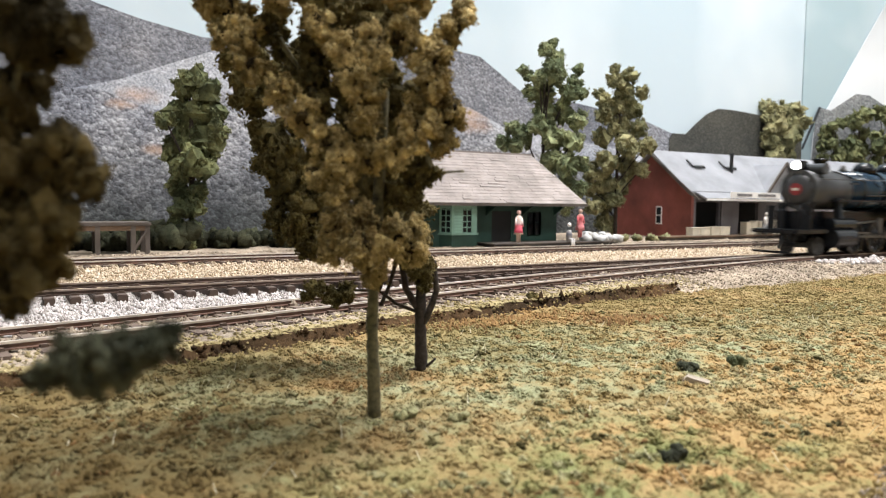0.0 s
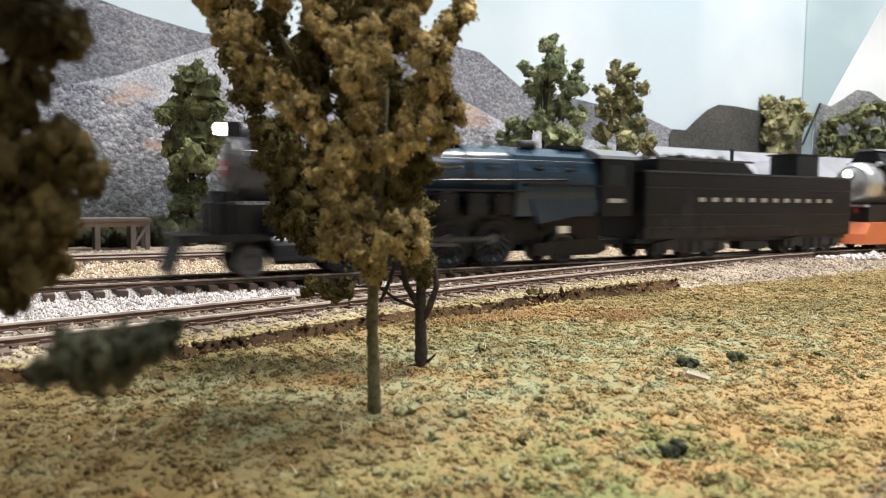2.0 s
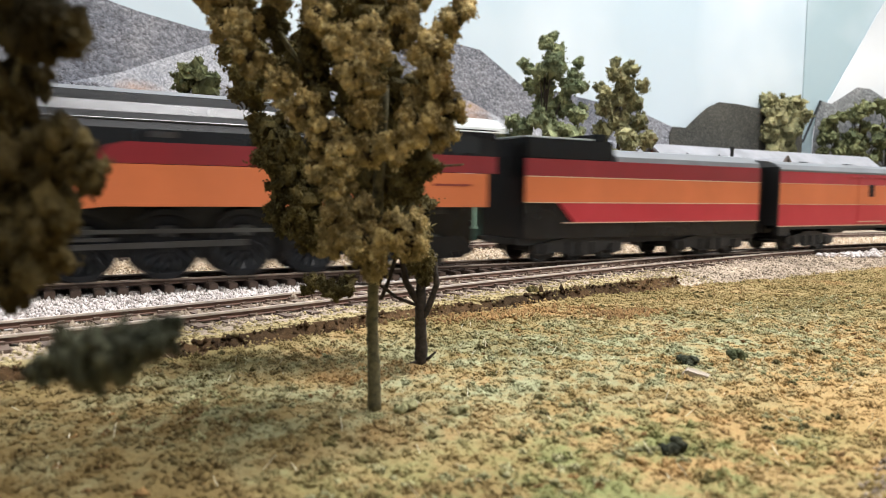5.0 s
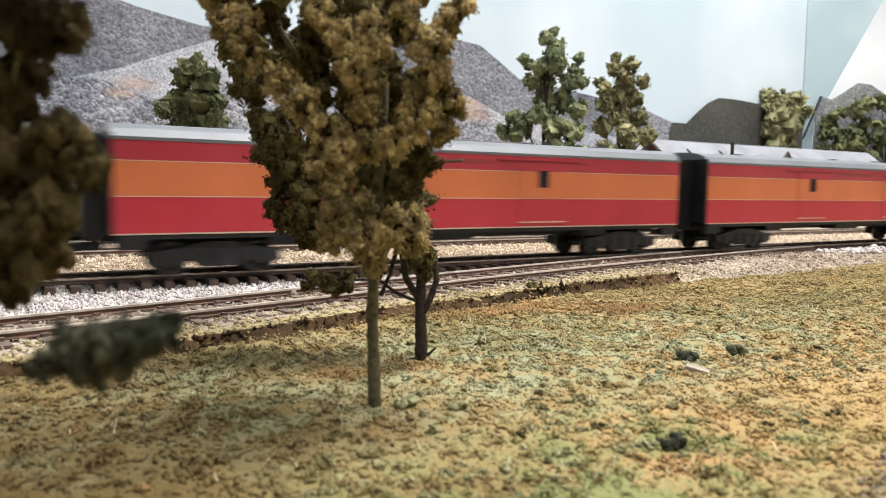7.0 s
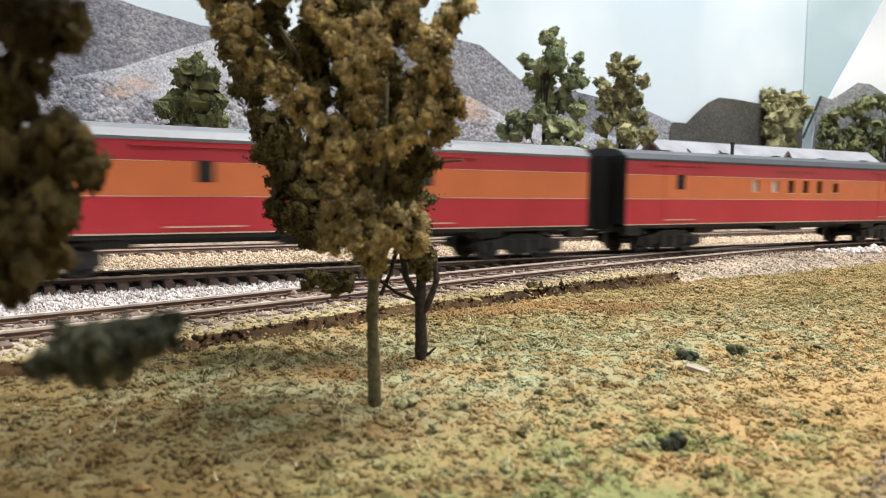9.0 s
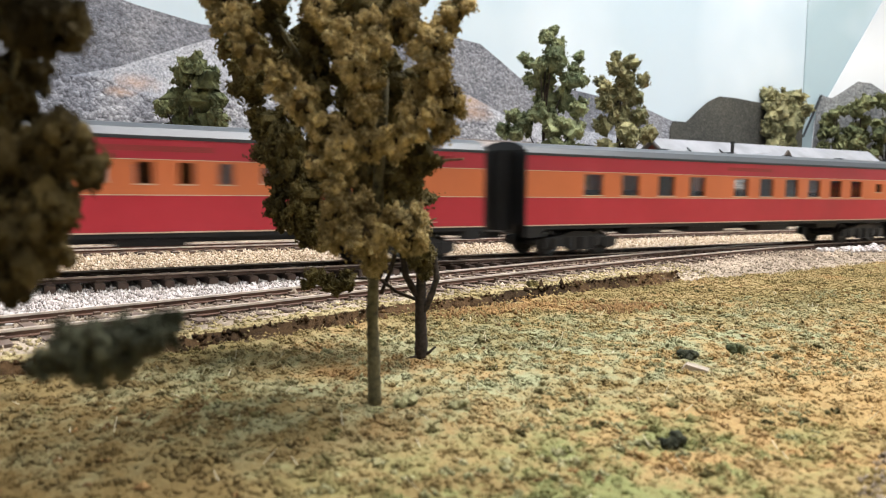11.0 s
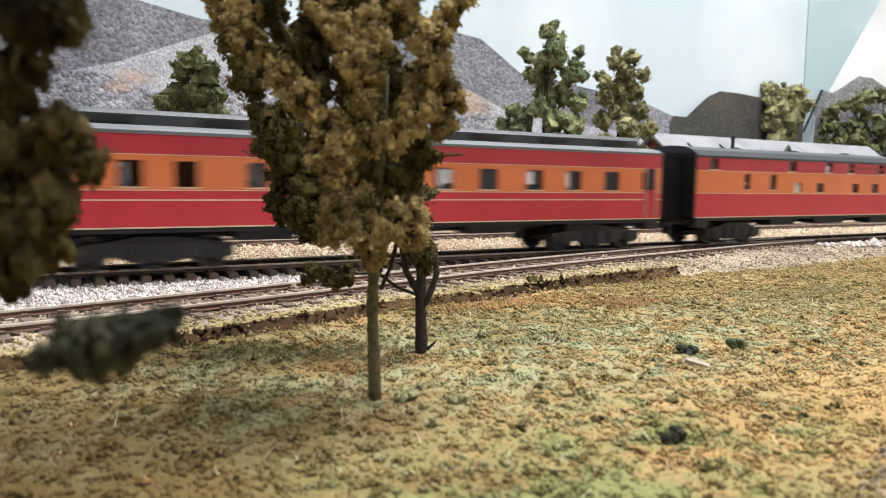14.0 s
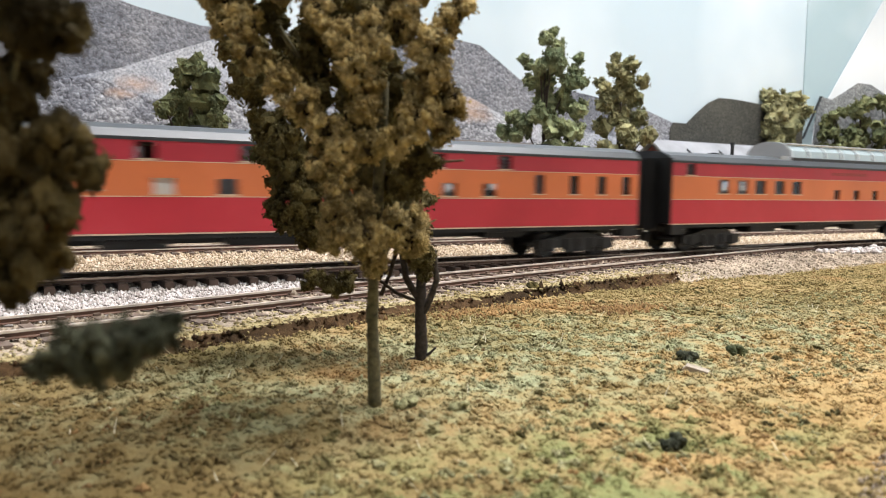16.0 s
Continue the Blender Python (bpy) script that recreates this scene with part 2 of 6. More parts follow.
class Build:
    """Collects boxes, tubes, prisms and lumps in millimetres for one mesh."""

    def __init__(self):
        self.v, self.f = [], []

    def add(self, verts, faces):
        o = len(self.v)
        self.v += [tuple(p) for p in verts]
        self.f += [tuple(i + o for i in q) for q in faces]
        return self

    def box(self, x0, x1, y0, y1, z0, z1, c=0.0):
        """A box whose edges are cut by c."""
        if c <= 0:
            v = [(x, y, z) for x in (x0, x1) for y in (y0, y1) for z in (z0, z1)]
            return self.add(v, [(0, 1, 3, 2), (4, 6, 7, 5), (0, 4, 5, 1), (2, 3, 7, 6), (0, 2, 6, 4), (1, 5, 7, 3)])
        bm = bmesh.new()
        bmesh.ops.create_cube(bm, size=1)
        for p in bm.verts:
            p.co = ((x0 + x1) / 2 + p.co.x * (x1 - x0), (y0 + y1) / 2 + p.co.y * (y1 - y0), (z0 + z1) / 2 + p.co.z * (z1 - z0))
        bmesh.ops.bevel(bm, geom=list(bm.edges), offset=c, segments=2, affect="EDGES")
        bm.verts.index_update()
        self.add([p.co[:] for p in bm.verts], [[p.index for p in q.verts] for q in bm.faces])
        bm.free()
        return self

    def prism(self, outline, a, b, axis="x"):
        """A closed outline pushed from a to b along an axis."""
        n = len(outline)

        def put(u, w, k):
            return {"x": (k, u, w), "y": (u, k, w), "z": (u, w, k)}[axis]

        v = [put(u, w, a) for u, w in outline] + [put(u, w, b) for u, w in outline]
        f = [(i, (i + 1) % n, n + (i + 1) % n, n + i) for i in range(n)] + [tuple(range(n))[::-1], tuple(range(n, 2 * n))]
        return self.add(v, f)

    def pierced(self, x0, x1, z0, z1, ya, yb, holes):
        """An upright slab with openings (x0, x1, z0, z1), all of one piece."""
        xs = sorted({x0, x1, *[h[0] for h in holes], *[h[1] for h in holes]})
        zs = sorted({z0, z1, *[min(max(h[2], z0), z1) for h in holes], *[min(max(h[3], z0), z1) for h in holes]})
        n, m = len(xs), len(zs)
        v = [(x, y, z) for y in (ya, yb) for z in zs for x in xs]

        def solid(i, j):
            if not (0 <= i < n - 1 and 0 <= j < m - 1):
                return False
            cx, cz = (xs[i] + xs[i + 1]) / 2, (zs[j] + zs[j + 1]) / 2
            return not any(h[0] < cx < h[1] and h[2] < cz < h[3] for h in holes)

        def at(i, j, k):
            return k * n * m + j * n + i

        f = []
        for j in range(m - 1):
            for i in range(n - 1):
                if not solid(i, j):
                    continue
                f += [(at(i, j, 0), at(i + 1, j, 0), at(i + 1, j + 1, 0), at(i, j + 1, 0)), (at(i, j, 1), at(i, j + 1, 1), at(i + 1, j + 1, 1), at(i + 1, j, 1))]
                for di, dj, a, b in ((-1, 0, (i, j), (i, j + 1)), (1, 0, (i + 1, j), (i + 1, j + 1)), (0, -1, (i, j), (i + 1, j)), (0, 1, (i, j + 1), (i + 1, j + 1))):
                    if not solid(i + di, j + dj):
                        f.append((at(*a, 0), at(*b, 0), at(*b, 1), at(*a, 1)))
        return self.add(v, f)

    def tube(self, p, q, r0, r1=None, n=12):
        """A round bar from p to q, tapering from r0 to r1."""
        r1 = r0 if r1 is None else r1
        p, q = Vector(p), Vector(q)
        d = (q - p).normalized()
        u = d.orthogonal().normalized()
        w = d.cross(u)
        v = []
        for c, r in ((p, r0), (q, r1)):
            v += [c + r * (math.cos(k * math.tau / n) * u + math.sin(k * math.tau / n) * w) for k in range(n)]
        f = [(i, (i + 1) % n, n + (i + 1) % n, n + i) for i in range(n)] + [tuple(range(n))[::-1], tuple(range(n, 2 * n))]
        return self.add(v, f)

    def lathe(self, p, axis, rows, n=20):
        """Rings (along, radius) round an axis through p."""
        p, d = Vector(p), Vector(axis).normalized()
        u = d.orthogonal().normalized()
        w = d.cross(u)
        v = [p + a * d + max(r, 0.01) * (math.cos(k * math.tau / n) * u + math.sin(k * math.tau / n) * w) for a, r in rows for k in range(n)]
        m = len(rows)
        f = [(j * n + i, j * n + (i + 1) % n, (j + 1) * n + (i + 1) % n, (j + 1) * n + i) for j in range(m - 1) for i in range(n)]
        f += [tuple(range(n))[::-1], tuple(range((m - 1) * n, m * n))]
        return self.add(v, f)

    def lump(self, c, r, level=2, rough=0.25, freq=0.35, squash=1.0):
        """An uneven foam lump."""
        vs, fs = SPHERES[level]
        c = Vector(c)
        seed = Vector((c.x * 0.7, c.y * 0.9, c.z * 1.1))
        out = []
        for p in vs:
            k = 1 + rough * (noise.noise(p * r * freq + seed) + 0.6 * noise.noise(p * r * freq * 2.7 + seed) + 0.35 * noise.noise(p * r * freq * 6 + seed))
            out.append((c.x + p.x * r * k, c.y + p.y * r * k, c.z + p.z * r * k * squash))
        return self.add(out, fs)

    def mesh(self, name, smooth=False):
        me = bpy.data.meshes.new(name)
        me.from_pydata([(x * MM, y * MM, z * MM) for x, y, z in self.v], [], self.f)
        bm = bmesh.new()
        bm.from_mesh(me)
        bmesh.ops.recalc_face_normals(bm, faces=bm.faces)
        bm.to_mesh(me)
        bm.free()
        if smooth:
            me.polygons.foreach_set("use_smooth", [True] * len(me.polygons))
            me.update()
        return me


def sphere_data(level):
    bm = bmesh.new()
    bmesh.ops.create_icosphere(bm, subdivisions=level, radius=1)
    bm.verts.index_update()
    data = [p.co.copy() for p in bm.verts], [tuple(p.index for p in q.verts) for q in bm.faces]
    bm.free()
    return data


SPHERES = {k: sphere_data(k) for k in (1, 2, 3, 4)}


def part(name, build, material, parent=None, label="", smooth=False):
    me = build.mesh(name, smooth)
    me.materials.append(material)
    ob = new(name, me)
    if parent:
        ob.parent = parent
    return tagged(ob, label)


def again(ob, parent, x=0, y=0, z=0, rz=0):
    """Another object on the same mesh, moved by millimetres."""
    o = new(ob.name.split(".")[0], ob.data)
    o.parent = parent
    o.matrix_basis = pose(x * MM, y * MM, z * MM, 0, 0, rz) @ ob.matrix_basis
    for key in ("label",):
        if key in ob:
            o[key] = ob[key]
    return o


def thing(name, label, category, x=0, y=0, z=0, rz=0, group=""):
    ob = new(name)
    ob.empty_display_size = 0.01
    ob.matrix_basis = pose(x * MM, y * MM, z * MM, 0, 0, rz)
    return tagged(ob, label, category, group)


def setting(name, build, material, label, category, smooth=False, kind="structure"):
    return tagged(part(name, build, material, None, "", smooth), label, category, "", kind)


def crumbs(name, points, sizes, material, level=1, flat=0.75, seed=3):
    """Many small uneven lumps as one mesh: points (n, 3) and sizes (n) in millimetres."""
    rng = np.random.default_rng(seed)
    if level == 0:
        vs = np.array([(1, 0, -0.3), (-0.5, 0.87, -0.3), (-0.5, -0.87, -0.3), (0, 0, 1.0), (0.1, 0.1, -0.9)])
        fs = np.array([(0, 1, 3), (1, 2, 3), (2, 0, 3), (1, 0, 4), (2, 1, 4), (0, 2, 4)])
    else:
        vs, fs = np.array([p[:] for p in SPHERES[level][0]]), np.array(SPHERES[level][1])
    n, m = len(points), len(vs)
    shape = vs[None] * (1 + rng.uniform(-0.4, 0.4, (n, m, 1)))
    a = rng.uniform(0, math.tau, n)
    ca, sa = np.cos(a)[:, None], np.sin(a)[:, None]
    shape = np.stack([shape[..., 0] * ca - shape[..., 1] * sa, shape[..., 0] * sa + shape[..., 1] * ca, shape[..., 2] * flat], -1)
    co = (np.asarray(points)[:, None] + shape * np.asarray(sizes)[:, None, None]).reshape(-1, 3) * MM
    idx = (fs[None] + (np.arange(n) * m)[:, None, None]).reshape(-1)
    me = bpy.data.meshes.new(name)
    me.vertices.add(n * m)
    me.vertices.foreach_set("co", co.ravel())
    me.loops.add(len(idx))
    me.loops.foreach_set("vertex_index", idx)
    me.polygons.add(len(idx) // 3)
    me.polygons.foreach_set("loop_start", np.arange(0, len(idx), 3))
    me.polygons.foreach_set("loop_total", np.full(len(idx) // 3, 3))
    me.update(calc_edges=True)
    me.materials.append(material)
    return new(name, me)


def flakes(name, points, sizes, material, seed, long=(0.7, 2.1)):
    """Torn foam flakes, each turned and stretched its own way: points (n, 3) and sizes (n) in millimetres."""
    rng = np.random.default_rng(seed)
    vs = np.array([(1, 0, -0.2), (-0.5, 0.87, -0.3), (-0.5, -0.87, 0.1), (0.1, 0, 1.0), (0.0, 0.1, -0.9)])
    fs = np.array([(0, 1, 3), (1, 2, 3), (2, 0, 3), (1, 0, 4), (2, 1, 4), (0, 2, 4)])
    n, m = len(points), len(vs)
    shape = vs[None] * (1 + rng.uniform(-0.45, 0.45, (n, m, 1)))
    shape[..., 2] *= rng.uniform(*long, (n, 1))
    q = rng.normal(size=(n, 4))
    q /= np.linalg.norm(q, axis=1)[:, None]
    w, x, y, z = q.T
    turn = np.stack([np.stack([1 - 2 * (y * y + z * z), 2 * (x * y - z * w), 2 * (x * z + y * w)], -1),
                     np.stack([2 * (x * y + z * w), 1 - 2 * (x * x + z * z), 2 * (y * z - x * w)], -1),
                     np.stack([2 * (x * z - y * w), 2 * (y * z + x * w), 1 - 2 * (x * x + y * y)], -1)], 1)
    shape = np.einsum("nij,nmj->nmi", turn, shape)
    co = (np.asarray(points)[:, None] + shape * np.asarray(sizes)[:, None, None]).reshape(-1, 3) * MM
    idx = (fs[None] + (np.arange(n) * m)[:, None, None]).reshape(-1)
    me = bpy.data.meshes.new(name)
    me.vertices.add(n * m)
    me.vertices.foreach_set("co", co.ravel())
    me.loops.add(len(idx))
    me.loops.foreach_set("vertex_index", idx)
    me.polygons.add(len(idx) // 3)
    me.polygons.foreach_set("loop_start", np.arange(0, len(idx), 3))
    me.polygons.foreach_set("loop_total", np.full(len(idx) // 3, 3))
    me.update(calc_edges=True)
    me.materials.append(material)
    return new(name, me)


# ---- room ----
BACK = 560.0   # the backdrop stands this far across from the camera
CORNER = 834.0
RAIL = 5.5     # height of the rail heads


def room():
    wall = painted("wall_paint", (0.62, 0.66, 0.68), 0.8, 0, 0.05, 60)
    white = painted("ceiling_paint", (0.8, 0.8, 0.78), 0.85, 0, 0.05, 60)
    sky = sky_paint("sky_paint", (0.52, 0.60, 0.645), (0.38, 0.51, 0.60), 120, 420)
    # darker than the backdrop blue: the turned wall's shade is in this paint
    teal = sky_paint("blue_wall_paint", (0.36, 0.455, 0.485), (0.30, 0.40, 0.44), 60, 420)
    X0, X1, Y0 = -1500.0, 1750.0, -1700.0
    setting("wall_north", Build().box(X0, CORNER, BACK, BACK + 40, -900, 1350), sky, "pale blue painted sky backdrop wall", "wall")
    # past the corner the wall turns towards the room
    a = Build()
    a.prism([(CORNER + 2, BACK), (X1, BACK - 240), (X1, BACK + 40), (CORNER + 2, BACK + 40)], -900, 1350, "z")
    setting("wall_north_east", a, teal, "blue-green wall past the corner, its shade painted darker", "wall")
    setting("wall_south", Build().box(X0, X1, Y0 - 40, Y0, -900, 1350), wall, "pale grey painted room wall", "wall")
    setting("wall_west", Build().box(X0 - 40, X0, Y0 - 40, BACK + 40, -900, 1350), wall, "pale grey painted room wall", "wall")
    setting("wall_east", Build().box(X1, X1 + 40, Y0 - 40, BACK + 40, -900, 1350), wall, "pale grey painted room wall", "wall")
    setting("ceiling", Build().box(X0 - 40, X1 + 40, Y0 - 40, BACK + 40, 1350, 1390), white, "white painted ceiling", "ceiling")
    setting("floor", Build().box(X0 - 40, X1 + 40, Y0 - 40, BACK + 40, -940, -900), painted("floor_vinyl", (0.3, 0.28, 0.26), 0.5, 0, 0.1, 60), "grey vinyl floor", "floor")
    tube = glow("lamp_diffuser", (1, 0.98, 0.94), 2.0)
    steel = painted("lamp_steel", (0.75, 0.75, 0.74), 0.4, 0.0, 0.05, 200)
    for x, y, z in LAMPS:
        f = thing("ceiling_light", "long white fluorescent ceiling light fitting", "ceiling light", x * 1000, y * 1000, z * 1000, 0, "ceiling lights")
        part("housing", Build().box(-480, 480, -125, 125, 0, 50), steel, f)
        part("diffuser", Build().box(-460, 460, -110, 110, -12, -1), tube, f)


room()
# ---- layout ground ----
LEDGE = ((-300, 80), (-20, 134), (36, 149), (72, 160), (121, 171), (170, 182), (217, 190), (260, 190), (330, 196), (480, 206), (1300, 206))


def ledge(x):
    return float(np.interp(x, [p[0] for p in LEDGE], [p[1] for p in LEDGE]))


def ground_z(x, y):
    """Height of the scenery in millimetres."""
    e = ledge(x) + 2.2 * noise.noise((x * 0.11, 3.3, 0)) + 1.2 * noise.noise((x * 0.35, 7.3, 0))
    wide = 1.6 if x < 214 else 1.6 + min(26, (x - 214) * 0.8)
    k = min(1, max(0, (y - e) / wide))
    rough = 0.6 * noise.noise((x * 0.08, y * 0.08, 0)) + 0.62 * noise.noise((x * 0.28, y * 0.28, 5)) + 0.25 * noise.noise((x * 0.62, y * 0.62, 8)) + 0.5 * noise.noise((x * 0.025, y * 0.025, 9))
    if y > 232 or y < -300:
        rough *= 0.3
    if y < e and x < 190:
        rough += 1.5 * math.exp((y - e) / 22) * min(1, (190 - x) / 60)
    return 3.3 * k + rough * (1 - 0.55 * k) - (1.9 if siding_y(x) + 14 < y < 267 else 0.7 if y > 232 else 0)


def scenery():
    xs = np.concatenate([np.arange(-1450, -60, 70), np.arange(-60, 480, 2.2), np.arange(480, 1700, 61)])
    ys = np.concatenate([np.arange(-1600, 24, 90), np.arange(24, 262, 2.2), np.arange(262, 352, 6), np.linspace(352, BACK - 1, 20)])
    b = Build()
    b.v = [(x, y, ground_z(x, y)) for y in ys for x in xs]
    w = len(xs)
    b.f = [(j * w + i, j * w + i + 1, (j + 1) * w + i + 1, (j + 1) * w + i) for j in range(len(ys) - 1) for i in range(w - 1)]
    # cut away what lies beyond the turned wall
    b.f = [f for f in b.f if b.v[f[0]][1] < BACK - 3 - max(0, (b.v[f[1]][0] - CORNER) * 0.262)]
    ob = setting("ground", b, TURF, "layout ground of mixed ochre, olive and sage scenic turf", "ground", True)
    for m in (SOIL, OCHRE, CINDER, BALLAST, TAN_BALLAST):
        ob.data.materials.append(m)
    index = []
    for p in ob.data.polygons:
        x, y = p.center.x * 1000, p.center.y * 1000
        e, j = ledge(x), 4 * noise.noise((x * 0.1, y * 0.1, 2))
        if y < e - 2:
            k = 0
        elif y < e + 3.2 and x < 216:
            k = 1
        elif x < 205 and y < e + 8 + j:
            k = 2
        elif y < siding_y(x) + 9 + j * 0.3 and y < 262:
            k = 3
        elif y < 262:
            k = 4
        elif y < 372:
            k = 5
        else:
            k = 3
        index.append(k)
    ob.data.polygons.foreach_set("material_index", index)


SIDING = ((-500, 150), (-200, 146), (-100, 154), (0, 169), (62, 184.5), (119, 201), (191, 217.5), (240, 227), (340, 244.5), (420, 249.6), (470, 250))


def siding_y(x):
    if x < -200 or x > 470:
        return 150.0 if x < 0 else 250.0
    return float(np.interp(x, SX, SY))


SX = np.arange(-240.0, 471.0, 5.0)
SY = np.interp(SX, [p[0] for p in SIDING], [p[1] for p in SIDING])
for _ in range(30):
    SY[1:-1] = (SY[:-2] + 2 * SY[1:-1] + SY[2:]) / 4


def oval(a):
    """Place and heading on the main line at arc length a."""
    if a > 500:
        k = (a - 500) / 600
        if k > math.pi:
            return 500 - (a - 500 - 600 * math.pi), -950.0, -math.pi
        return 500 + 600 * math.sin(k), -350 + 600 * math.cos(k), -k
    if a < -200:
        k = (-200 - a) / 600
        if k > math.pi:
            return -200 + (-200 - a - 600 * math.pi), -950.0, math.pi
        return -200 - 600 * math.sin(k), -350 + 600 * math.cos(k), k
    return a, 250.0, 0.0


def sweep(points, profile):
    """A profile (across, up) carried along points (x, y, heading)."""
    b = Build()
    n = len(profile)
    for x, y, h in points:
        c, s = math.cos(h), math.sin(h)
        b.v += [(x - s * u, y + c * u, w) for u, w in profile]
    m = len(points)
    b.f = [(j * n + i, j * n + (i + 1) % n, (j + 1) * n + (i + 1) % n, (j + 1) * n + i) for j in range(m - 1) for i in range(n)]
    b.f += [tuple(range(n))[::-1], tuple(range((m - 1) * n, m * n))]
    return b


def track(name, label, points, near, web, tie_mat, spacing, tie_len=30.0):
    """Rails and ties along points; near: stretch of the list whose ties are single pieces."""
    t = tagged(new(name), label, "railway track", "", "structure")
    for side in (-1, 1):
        o = side * 8.6
        foot = [(o - 1.0, 3.85), (o + 1.0, 3.85), (o + 1.0, 4.05), (o + 0.3, 4.25), (o + 0.3, 5.0), (o - 0.3, 5.0), (o - 0.3, 4.25), (o - 1.0, 4.05)]
        part("rail", sweep(points, foot), web, t)
        part("rail_head", sweep(points, [(o - 0.45, 5.0), (o + 0.45, 5.0), (o + 0.42, RAIL), (o - 0.42, RAIL)]), DULL_STEEL if web is DARK_RAIL else STEEL, t, "worn rail head")
    # ties at even steps along the line
    rng = random.Random(name)
    me = None
    far = Build()
    d = 0.0
    for (x0, y0, h0), (x1, y1, h1) in zip(points, points[1:]):
        step = math.hypot(x1 - x0, y1 - y0)
        while d < step:
            k = d / step
            x, y, h = x0 + (x1 - x0) * k, y0 + (y1 - y0) * k, h0
            if near[0] < x < near[1] and y > 100:
                if me is None:
                    me = Build().box(-1.45, 1.45, -tie_len / 2, tie_len / 2, 1.0, 3.85, 0.25).mesh("tie")
                    me.materials.append(tie_mat)
                    spike = Build()
                    for q in (-9.9, -7.3, 7.3, 9.9):
                        spike.box(-0.7, 0.7, q - 0.5, q + 0.5, 3.8, 4.5)
                    sp = spike.mesh("spike")
                    sp.materials.append(tie_mat)
                o = new("tie", me)
                o.parent = t
                o.matrix_basis = pose(x * MM, y * MM, rng.uniform(-0.1, 0.06) * MM, 0, 0, math.degrees(h) + rng.uniform(-1.2, 1.2))
                s = new("spike_plate", sp)
                s.parent = o
            else:
                c, s = math.cos(h), math.sin(h)
                v = [(x + c * a - s * b2, y + s * a + c * b2, z) for a in (-1.4, 1.4) for b2 in (-tie_len / 2, tie_len / 2) for z in (1.0, 3.85)]
                far.add(v, [(0, 1, 3, 2), (4, 6, 7, 5), (0, 4, 5, 1), (2, 3, 7, 6), (0, 2, 6, 4), (1, 5, 7, 3)])
            d += spacing
        d -= step
    if far.v:
        tagged(part("far_ties", far, tie_mat, t), "", "", "", "stuff")
    return t


def tracks():
    loop = [oval(a) for a in np.linspace(500 + 600 * math.pi + 700, -200, 140)][::-1]
    rest = [oval(a) for a in np.linspace(-200, -200 - 600 * math.pi, 50)][::-1]
    track("main_line_track", "main line track with dark rails on proud black ties", rest[:-1] + loop, (-25, 470), DARK_RAIL, TIE, 6.5)
    pts = []
    for x, y in zip(SX, SY):
        h = math.atan2(siding_y(x + 4) - siding_y(x - 4), 8)
        pts.append((x, y, h))
    track("siding_track", "weathered siding track with rusty rails half buried in dirt", [p for p in pts if p[0] < 372], (-25, 330), RUST, TIE_GREY, 7.4, 31)
    track("back_track", "rusty back track beside the depot", [(x, 350.0 - 10 * (max(0, x - 250) / 400) ** 2, -0.0) for x in np.arange(-240, 800, 20.0)], (-25, 470), RUST, TIE_GREY, 7.0)


